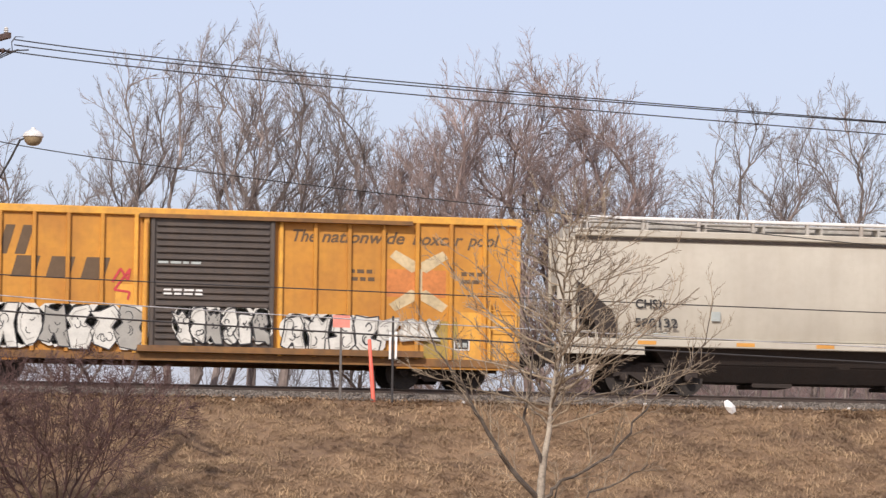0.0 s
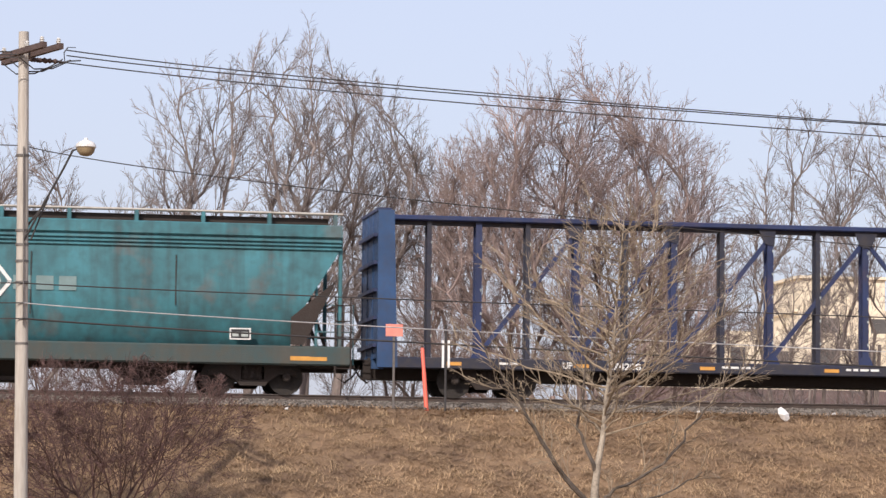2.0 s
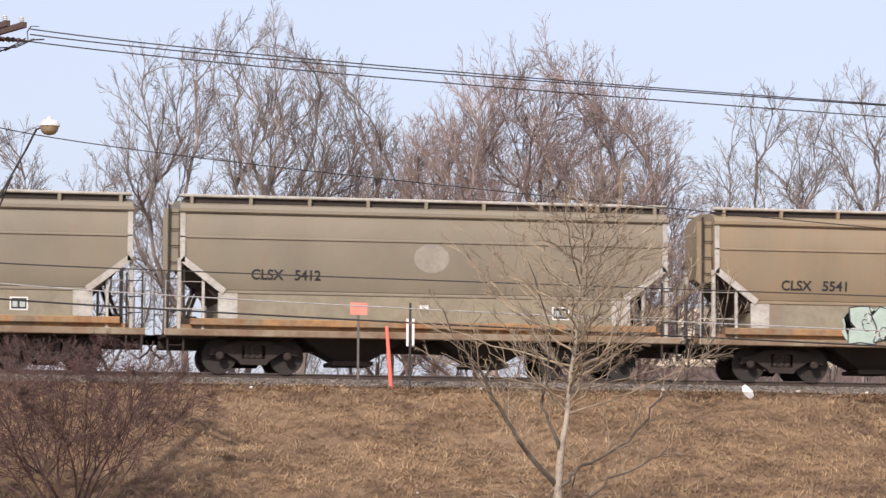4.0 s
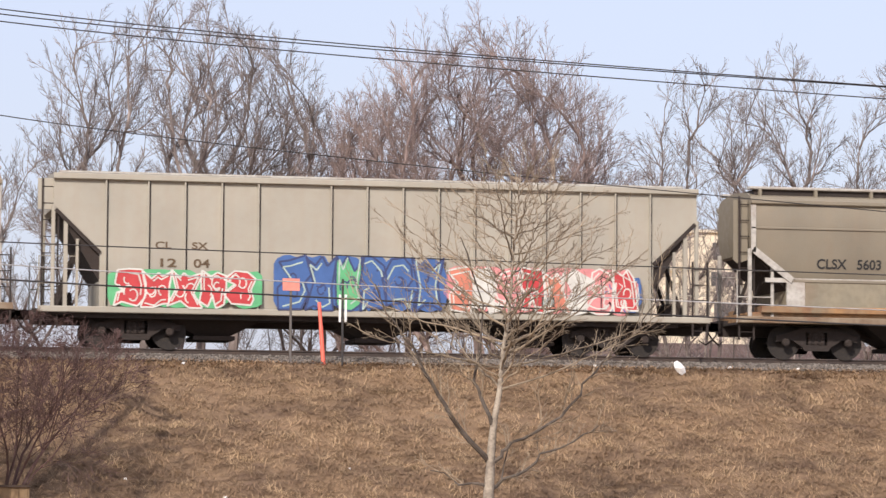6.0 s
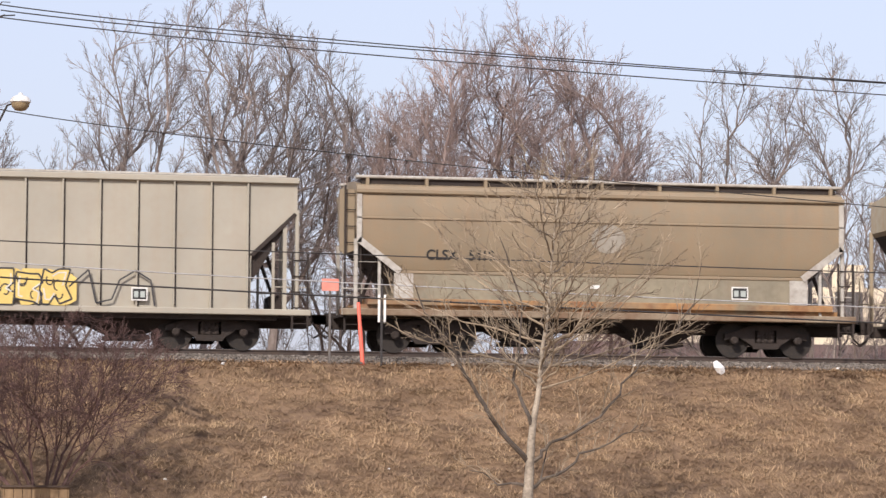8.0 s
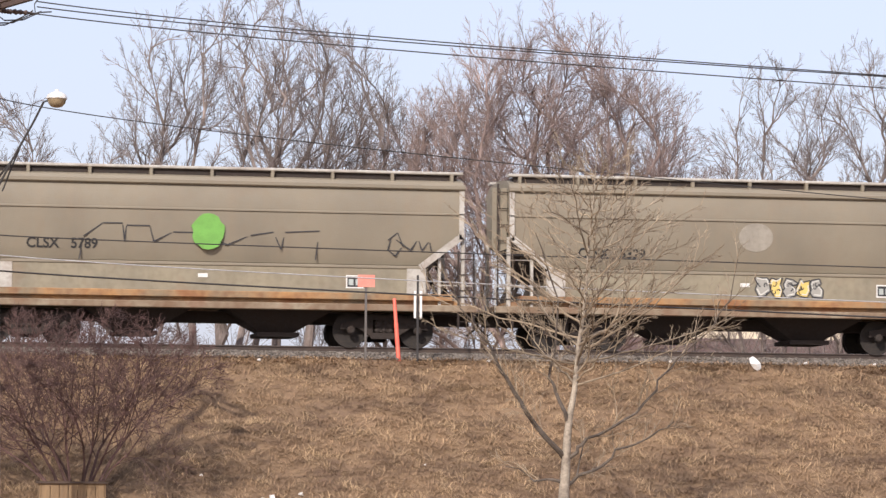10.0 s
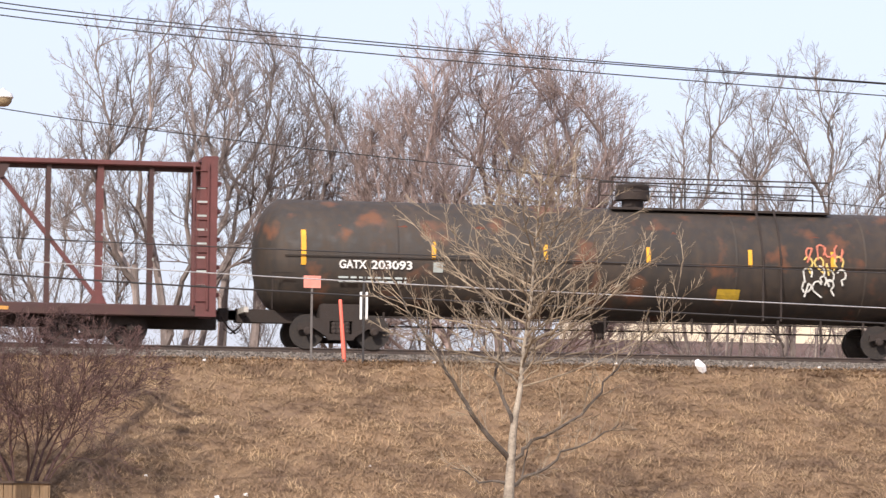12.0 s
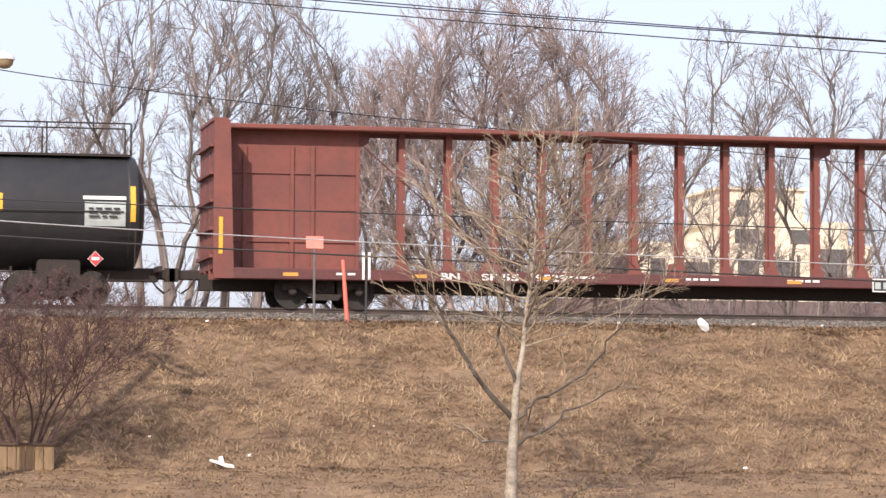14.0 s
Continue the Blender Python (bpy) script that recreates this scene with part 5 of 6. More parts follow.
def teal_hopper(at):
    L = 17.5
    c = car("covered_hopper", "faded teal covered hopper car with a white diamond emblem", "hopper car", at)
    l, r = slopes(L, 1.25, 3.75, 1.75)
    prof = [(1.12, 1.2), (1.28, 1.42), (1.46, 1.88), (1.56, 2.3), (1.582, 2.75), (1.54, 3.72), (1.50, 4.3), (1.2, 4.38), (0.0, 4.5)]
    part("body", body(prof, l, r), TEAL, c, smooth=True)
    part("top_band", Shape().box(-0.02, L + 0.02, -1.60, -1.49, 4.02, 4.36, 0.03).box(-0.02, L + 0.02, 1.49, 1.60, 4.02, 4.36, 0.03), TEAL, c)
    for z in (3.70, 3.80, 3.90):
        part("stiffener", Shape().box(0.0, L, -1.60, -1.53, z, z + 0.055, 0.01), TEAL, c)
    # solid near-black box for the shaded gap under the running rail
    part("roof_gap_shade", Shape().box(0.3, L - 0.3, -1.25, 1.25, 4.36, 4.56), STEEL_DARK, c)
    for k in range(11):
        x = 0.15 + (L - 0.3) * k / 10
        part("walk_bracket", Shape().box(x - 0.05, x + 0.05, -1.50, -1.3, 4.30, 4.64, 0.01), TEAL, c)
    part("running_rail", Shape().box(-0.1, L + 0.05, -1.48, -1.28, 4.63, 4.69, 0.02).box(-0.1, L, 1.28, 1.48, 4.63, 4.69), WEATHERED_WHITE, c)
    part("seam", Shape().box(3.2, 3.23, -1.586, -1.57, 2.0, 3.5).box(5.7, 5.73, -1.586, -1.57, 1.9, 3.5).box(9.5, 9.53, -1.586, -1.57, 1.9, 3.5).box(13.2, 13.23, -1.586, -1.57, 2.2, 3.5), STEEL_DARK, c)
    part("side_sill", Shape().box(-0.25, L + 0.25, -1.57, -1.36, 0.72, 1.22, 0.04).box(-0.25, L + 0.25, 1.36, 1.57, 0.72, 1.22, 0.04), surface("dirty_teal_sill", (0.030, 0.060, 0.062), (0.045, 0.055, 0.05), 0.7, fine=6, streak=0.4, grime=0.4), c)
    part("slope_sheet", body([(0.95, 0.95), (1.15, 1.6), (1.38, 3.6)], lambda z: 0.05 + 1.3 * (3.7 - z) / 2.0, lambda z: L - 0.05 - 1.3 * (3.7 - z) / 2.0), STEEL_DARK, c)
    # flat dark pieces put shade over both slope ends
    part("end_slope_shade", Shape().prism([(0.0, 3.55), (0.3, 3.35), (0.85, 2.7), (1.3, 2.15), (1.25, 1.25), (0.65, 1.25), (0.45, 1.9), (0.1, 2.9)], -1.592, -1.582), STEEL_DARK, c, "flat near-black shape for the shaded slope end")
    part("end_slope_shade", Shape().prism([(L - 0.1, 2.95), (L - 1.3, 1.95), (L - 1.3, 1.25), (L - 0.95, 1.25)], -1.592, -1.582), STEEL_DARK, c)
    hopper_outlets(c, (L * 0.28, L * 0.5, L * 0.72), 1.45, 1.0)
    hopper_end(c, L, TEAL, 4.2, 0.75, STEEL_DARK)
    cx, cz, y = 8.32, 2.72, -1.592
    part("emblem", Shape().prism([(cx - 0.68, cz), (cx, cz - 0.85), (cx + 0.68, cz), (cx, cz + 0.85)], y - 0.004, y + 0.006), TEAL, c, "teal diamond emblem with a pale rim")
    part("emblem_rim", Shape().bar((cx - 0.68, y - 0.005, cz), (cx, y - 0.005, cz - 0.85), 0.09, 0.006).bar((cx, y - 0.005, cz - 0.85), (cx + 0.68, y - 0.005, cz), 0.09, 0.006).bar((cx + 0.68, y - 0.005, cz), (cx, y - 0.005, cz + 0.85), 0.09, 0.006).bar((cx, y - 0.005, cz + 0.85), (cx - 0.68, y - 0.005, cz), 0.09, 0.006), PAINT_WHITE, c)
    petals = Shape()
    for ax, az in ((0.24, 0), (-0.24, 0), (0, 0.27), (0, -0.27)):
        petals.prism([(cx + ax + 0.2 * math.cos(k * math.pi / 5), cz + az + 0.2 * math.sin(k * math.pi / 5)) for k in range(10)], y - 0.010, y - 0.006)
    part("emblem_petals", petals, PAINT_GREY, c)
    part("emblem_core", Shape().prism([(cx + 0.14 * math.cos(k * math.pi / 4), cz + 0.14 * math.sin(k * math.pi / 4)) for k in range(8)], y - 0.013, y - 0.010), TEAL, c)
    for k in range(3):
        x = 9.07 + k * 0.58
        part("logo_block", Shape().box(x, x + 0.44, y - 0.004, y + 0.01, 2.52, 2.88), FADED_MARK, c, "pale grey logo block")
    lettering("ADMX", 0.27, 1.95, -1.590, 2.72, FADED_MARK, c, "reporting_mark", "", 1.08)
    lettering("85187", 0.30, 1.95, -1.590, 2.22, FADED_MARK, c, "car_number", "", 1.28)
    info_box(c, 14.62, 1.35, -1.57, 0.55, 0.3)
    reflectors(c, (0.0, 4.1, 7.7, 16.2), 0.84, -1.572, 0.5, 0.11, REFLECT_OLD)
    reflectors(c, (0.0, 16.2), 0.84, -1.576, 0.95, 0.1, REFLECT_OLD)
    under(c, L, -0.4, 2.2, (0.62, 0.95))


def tan_hopper(at, L=13.22, paint=None, number="", mark="CLSX", label="", disc=True, decorate=None):
    paint = paint or TAN
    c = car("covered_hopper", label or "tan covered hopper car with an orange rust band along its sill", "hopper car", at)
    l, r = slopes(L, 1.15, 2.85, 2.08)
    prof = [(1.22, 2.05), (1.34, 2.12), (1.44, 2.4), (1.51, 2.8), (1.545, 3.2), (1.555, 3.44), (1.555, 4.12), (1.45, 4.3), (1.1, 4.42), (0.0, 4.5)]
    part("body", body(prof, l, r), paint, c, smooth=True)
    part("top_chord", Shape().box(-0.02, L + 0.02, -1.64, -1.50, 4.08, 4.22, 0.03).box(-0.02, L + 0.02, 1.50, 1.64, 4.08, 4.22, 0.03), paint, c)
    part("seam_rail", Shape().box(0.0, L, -1.585, -1.54, 3.42, 3.48, 0.012), paint, c)
    # dark filler: shade between roof and running rail, put in as a box
    part("roof_gap_shade", Shape().box(0.15, L - 0.15, -1.3, 1.3, 4.32, 4.5), STEEL_DARK, c)
    part("running_rail", Shape().box(0.0, L, -1.40, -1.1, 4.50, 4.58, 0.02).box(0.0, L, 1.1, 1.4, 4.50, 4.58, 0.02), WEATHERED_WHITE, c)
    for k in range(9):
        x = 0.3 + (L - 0.6) * k / 8
        part("walk_bracket", Shape().box(x - 0.04, x + 0.04, -1.42, -1.3, 4.25, 4.52), paint, c)
    part("ledge", Shape().box(1.1, L - 1.1, -1.56, 1.56, 2.0, 2.09, 0.02), WEATHERED_WHITE if disc is None else paint, c)
    part("lower_panel", Shape().box(1.05, L - 1.05, -1.535, 1.535, 1.32, 2.0), TAN_DIRT, c)
    part("rust_band", Shape().box(0.3, L - 0.3, -1.555, 1.555, 1.18, 1.36, 0.02), RUST_BAND, c)
    part("side_sill", Shape().box(-0.35, L + 0.35, -1.56, -1.38, 0.90, 1.08, 0.02).box(-0.35, L + 0.35, 1.38, 1.56, 0.90, 1.08, 0.02), SILL_TAN, c)
    part("sill_web", Shape().box(0.0, L, -1.42, 1.42, 0.95, 1.20), RUST_BAND, c)
    for x, d in ((0.0, 1), (L, -1)):
        y = -1.56
        part("edge_trim", Shape().bar((x + d * 0.06, y, 4.1), (x + d * 0.06, y, 2.8), 0.13, 0.05).bar((x + d * 0.05, y, 2.88), (x + d * 1.15, y + 0.03, 2.05), 0.17, 0.05), WEATHERED_WHITE, c, "pale bare-metal edge strip")
        part("gusset", Shape().prism([(x + d * 1.0, 2.02), (x + d * 1.5, 2.02), (x + d * 1.5, 1.36), (x + d * 1.0, 1.36)], -1.552, -1.45), WEATHERED_WHITE, c)
    # slope sheets below the overhang: shade put into their near-black colour
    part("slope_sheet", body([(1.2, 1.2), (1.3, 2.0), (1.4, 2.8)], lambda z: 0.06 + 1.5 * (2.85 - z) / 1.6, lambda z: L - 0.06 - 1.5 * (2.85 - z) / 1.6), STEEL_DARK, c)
    part("end_sheet", Shape().prism([(-0.02, 4.2), (-0.42, 4.2), (-0.42, 2.6), (-0.3, 2.5), (-0.02, 2.6)], -1.30, -1.24), paint, c)
    hopper_outlets(c, (L * 0.36, L * 0.64), 1.5, 0.98)
    hopper_end(c, L, WEATHERED_WHITE, 2.9, 0.92, STEEL_DARK)
    if number:
        lettering(mark, 0.36, 1.85, -1.448, 2.40, PAINT_BLACK, c, "reporting_mark", "", 0.84, 0.0, 0.18)
        lettering(number, 0.36, 2.98, -1.448, 2.40, PAINT_BLACK, c, "car_number", "", 0.68, 0.0, 0.18)
    if disc:
        x = L * 0.51
        ring = [(x + 0.47 * math.cos(k * math.pi / 10), 3.02 + 0.38 * math.sin(k * math.pi / 10)) for k in range(20)]
        skin = lambda z: -float(np.interp(z, (2.4, 2.8, 3.2, 3.44), (1.44, 1.51, 1.545, 1.555))) - 0.008
        disc_shape = Shape().add([(x, skin(3.02), 3.02)] + [(p, skin(q), q) for p, q in ring] + [(p, skin(q) + 0.05, q) for p, q in ring], [(0, k + 1, (k + 1) % 20 + 1) for k in range(20)] + [(k + 1, k + 21, (k + 1) % 20 + 21, (k + 1) % 20 + 1) for k in range(20)])
        part("worn_patch", disc_shape, WORN_PATCH, c, "pale worn round patch")
    info_box(c, L - 3.1, 1.48, -1.537, 0.46, 0.34)
    part("placard", Shape().box(6.25, 6.5, -1.541, -1.53, 1.7, 1.8), PAINT_WHITE, c)
    if decorate:
        decorate(c, L)
    under(c, L, -0.4, 2.0, (0.6, 0.9))


def ribbed_hopper(at, paint, number="", label="", decorate=None):
    L = 17.1
    c = car("covered_hopper", label, "hopper car", at)
    l, r = slopes(L, 1.2, 3.55, 2.35)
    lo = lambda z: l(z) if z >= 2.35 else 1.2
    hi = lambda z: r(z) if z >= 2.35 else L - 1.2
    part("body", body([(1.42, 0.95), (1.44, 2.35), (1.44, 3.55), (1.44, 4.34), (1.2, 4.42), (0.0, 4.52)], lo, hi), paint, c)
    part("top_chord", Shape().box(-0.02, L + 0.02, -1.56, -1.42, 4.28, 4.44, 0.02).box(-0.02, L + 0.02, 1.42, 1.56, 4.28, 4.44, 0.02), paint, c)
    part("roof_walk", Shape().box(0.2, L - 0.2, -0.8, -0.4, 4.52, 4.57), WEATHERED_WHITE, c)
    xs = [1.34] + [2.43 + 0.955 * k for k in range(15) if k != 4]
    for k, x in enumerate(xs):
        part("rib", Shape().box(x - 0.02, x + 0.02, -1.53, -1.43, 1.02, 4.3), paint, c)
        # near-black strip right of the rib: its cast shadow put in as colour
        part("rib_shadow_strip", Shape().box(x + 0.022, x + 0.066, -1.45, -1.44, 1.05, 4.28), STEEL_DARK, c)
    part("side_sill", Shape().box(-0.35, L + 0.35, -1.55, -1.38, 0.86, 1.02, 0.02).box(-0.35, L + 0.35, 1.38, 1.55, 0.86, 1.02, 0.02), paint, c)
    # dark box that fills in the shade below the sill
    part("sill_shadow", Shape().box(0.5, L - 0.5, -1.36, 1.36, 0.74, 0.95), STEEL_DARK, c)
    # shaded slope sheets, darkened by material
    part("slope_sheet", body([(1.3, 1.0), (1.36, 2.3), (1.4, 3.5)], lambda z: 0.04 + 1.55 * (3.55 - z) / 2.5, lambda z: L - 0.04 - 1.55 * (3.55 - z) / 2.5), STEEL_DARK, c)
    for x, d in ((0.0, 1), (L, -1)):
        part("end_plate", Shape().bar((x + d * 0.05, -1.46, 3.5), (x + d * 1.2, -1.46, 2.4), 0.10, 0.06), STEEL_DARK, c)
        part("end_stanchion", Shape().box(x + d * 0.32 - 0.05, x + d * 0.32 + 0.05, -1.46, -1.36, 0.95, 3.3), paint, c)
    hopper_outlets(c, (L * 0.25, L * 0.5, L * 0.75), 1.6, 0.95)
    hopper_end(c, L, paint, 3.6, 0.88, STEEL_DARK)
    part("corner_sheet", Shape().box(-0.4, 0.0, -1.36, -1.3, 3.5, 4.3), paint, c)
    y = -1.447
    if number:
        for k, (a, b) in enumerate((("CL", number[:2]), ("SX", number[2:]))):
            x = 2.62 + k * 0.95
            lettering(a, 0.25, x, y, 2.55, PAINT_BROWN, c, "reporting_mark", "", 0.42)
            lettering(b, 0.30, x + 0.05, y, 2.08, PAINT_BROWN, c, "car_number", "", 0.42)
    data_bars(c, 2.65, 1.75, y, 0.5, 3, PAINT_GREY, 0.06)
    info_box(c, L - 4.3, 1.18, -1.552, 0.42, 0.34)
    if decorate:
        decorate(c, L)
    under(c, L, -0.45, 2.2, (0.6, 0.9))


def centerbeam(at, paint, dark, L, diagonals, number="", mark="", label="", bulkhead=0.0, plates=False, end_paint=None, chord=0.32, words=()):
    """Flat car with a row of posts along its middle, a broad top chord and upright end bulkheads."""
    c = car("centerbeam_flatcar", label, "flat car", at)
    H = 4.82
    end_paint = end_paint or paint
    part("top_chord", Shape().box(0.2, L - 0.2, -chord, chord, H - 0.14, H, 0.03), paint, c)
    part("top_web", Shape().box(0.3, L - 0.3, -0.07, 0.07, H - 0.24, H - 0.13), dark, c)
    part("deck", Shape().box(0.1, L - 0.1, -1.36, 1.36, 0.88, 0.97), dark, c)
    part("side_sill", Shape().box(0.0, L, -1.46, -1.34, 0.70, 1.0, 0.03).box(0.0, L, 1.34, 1.46, 0.70, 1.0, 0.03), dark, c)
    part("belly_sill", Shape().prism([(3.4, 0.72), (4.6, 0.45), (L - 4.6, 0.45), (L - 3.4, 0.72)], -0.5, 0.5), STEEL_DARK, c)
    edge = 1.55 if diagonals else 1.33
    n = 2 * round((L - 2 * edge) / 2.52) if diagonals else round((L - 2 * edge) / 1.276)
    step = (L - 2 * edge) / n
    xs = [edge + step * k for k in range(n + 1)]
    for k, x in enumerate(xs):
        slim = diagonals and k % 2 == 0
        w = 0.062 if slim else 0.085
        p = part("post", Shape().box(x - w, x + w, -0.2, -0.17, 0.97, H - 0.14).box(x - w, x + w, 0.17, 0.2, 0.97, H - 0.14).box(x - 0.02, x + 0.02, -0.17, 0.17, 0.97, H - 0.14), dark if slim else paint, c)
        if not slim:
            part("post_foot", Shape().prism([(x - 0.26, 0.97), (x + 0.26, 0.97), (x + 0.1, 1.32), (x - 0.1, 1.32)], -0.215, -0.2), paint, p)
        s = Shape()
        for j in range(5):
            z = 1.6 + j * 0.62
            s.box(x + 0.045, x + 0.075, -0.212, -0.2, z, z + 0.07)
        tagged(part("strap_slot", s, PAINT_GREY, p), kind="stuff")
    half = n // 2
    for k in range(1, n - 2, 2) if diagonals else ():
        up = k < half
        lo, hi = (xs[k], xs[k + 2]) if up else (xs[k + 2], xs[k])
        part("diagonal", Shape().bar((lo, -0.12, 1.15), (hi, -0.12, H - 0.35), 0.12, 0.08), paint, c)
        s = -1 if up else 1
        part("gusset", Shape().prism([(hi + s * 0.34, H - 0.14), (hi - s * 0.14, H - 0.14), (hi - s * 0.1, H - 0.58), (hi + s * 0.16, H - 0.52)], -0.235, -0.215), dark, c)
        part("gusset", Shape().prism([(lo - s * 0.30, 0.97), (lo + s * 0.1, 0.97), (lo + s * 0.09, 1.42), (lo - s * 0.1, 1.42)], -0.235, -0.217), paint, c)
    if not diagonals:
        for k in (2, 5, 12):
            part("cable_brace", Shape().tube([(xs[k] + 0.1, -0.24, H - 0.4), (xs[min(k + 3, n)], -0.24, 1.25)], 0.018, 5), dark, c)
            part("gusset", Shape().prism([(xs[k] - 0.1, H - 0.14), (xs[k] + 0.42, H - 0.14), (xs[k] + 0.36, H - 0.42), (xs[k] + 0.09, H - 0.55), (xs[k] - 0.1, H - 0.55)], -0.235, -0.215), dark, c)
        for k in (5, 9, 14):
            part("gusset", Shape().prism([(xs[k] - 0.42, 0.97), (xs[k] + 0.1, 0.97), (xs[k] + 0.1, 1.42), (xs[k] - 0.36, 1.34)], -0.235, -0.215), paint, c)
    for x, d in ((0.0, 1), (L, -1)):
        b = part("bulkhead", Shape().box(min(x, x + d * 0.1), max(x, x + d * 0.1), -1.38, 1.38, 0.97, H), end_paint, c)
        for y in (-1.40, -0.5, 0.42, 1.32):
            part("bulkhead_post", Shape().box(min(x - d * 0.02, x + d * 0.30), max(x - d * 0.02, x + d * 0.30), y - 0.06, y + 0.06, 0.72, H, 0.02), end_paint, b)
        part("side_plate", Shape().prism([(x - d * 0.02, 0.72), (x + d * 0.52, 0.72), (x + d * 0.40, H), (x - d * 0.02, H)], -1.47, -1.42), end_paint, b)
        for k in range(5):
            z = 1.25 + 0.72 * k
            part("bulkhead_rib", Shape().box(min(x - d * 0.12, x), max(x - d * 0.12, x), -1.36, 1.36, z, z + 0.09), paint, b)
        part("bulkhead_cap", Shape().box(min(x - d * 0.04, x + d * 0.34), max(x - d * 0.04, x + d * 0.34), -1.42, 1.42, H - 0.02, H + 0.06), paint, b)
    ladder(c, L - 0.62, 0.42, 0.9, 4.7, -1.50, paint)
    for k in range(8):
        data_bars(c, L - 0.5, 1.5 + k * 0.36, -1.475, 0.26, 1, PAINT_GREY, 0.05)
    if bulkhead:
        p = part("panel", Shape().box(0.5, bulkhead, -0.24, 0.24, 0.97, H - 0.12), paint, c, "solid red-brown steel panel")
        for x in (0.95, 2.2, 2.75, bulkhead - 0.04):
            part("panel_rib", Shape().box(x - 0.05, x + 0.05, -0.30, -0.24, 1.0, H - 0.55), paint, p)
        for z in (1.75, 2.6, 3.55):
            part("panel_rib", Shape().box(0.55, bulkhead, -0.285, -0.24, z, z + 0.07), paint, p)
        part("reflector", Shape().box(0.12, 0.22, -1.478, -1.47, 1.35, 2.3), REFLECT, c, "tall yellow reflector strip")
    if number:
        if plates:
            for word, x, w in ((mark, 3.3, 0.3), (number, 4.62, 0.72)):
                part("number_plate_panel", Shape().box(x - 0.14, x + w + 0.12, -1.468, -1.455, 0.73, 0.96), PAINT_WHITE, c, "white panel behind the car number")
                lettering(word, 0.22, x, -1.472, 0.77, PAINT_BLACK, c, "car_number", "", w)
        for word, x, w in words or () if plates or words else ((mark, 4.9 if diagonals else 5.9, 0.26 if diagonals else 1.0), (number, 6.1 if diagonals else 7.3, 0.9 if diagonals else 1.45)):
            lettering(word, 0.24, x, -1.464, 0.77, PAINT_WHITE, c, "car_number", "", w)
    data_bars(c, 3.2, 0.84, -1.465, 0.5, 1, PAINT_WHITE, 0.06)
    for x in (9.2, 12.6, 15.4):
        data_bars(c, x, 0.85, -1.465, 0.9, 1, PAINT_WHITE, 0.06)
    reflectors(c, [1.8 + k * 3.4 for k in range(6)], 0.8, -1.465, 0.4, 0.09, REFLECT_OLD)
    info_box(c, L * 0.73, 0.62, -1.475, 0.55, 0.36)
    under(c, L, -0.2, 3.0, (0.45, 0.88))
    return c


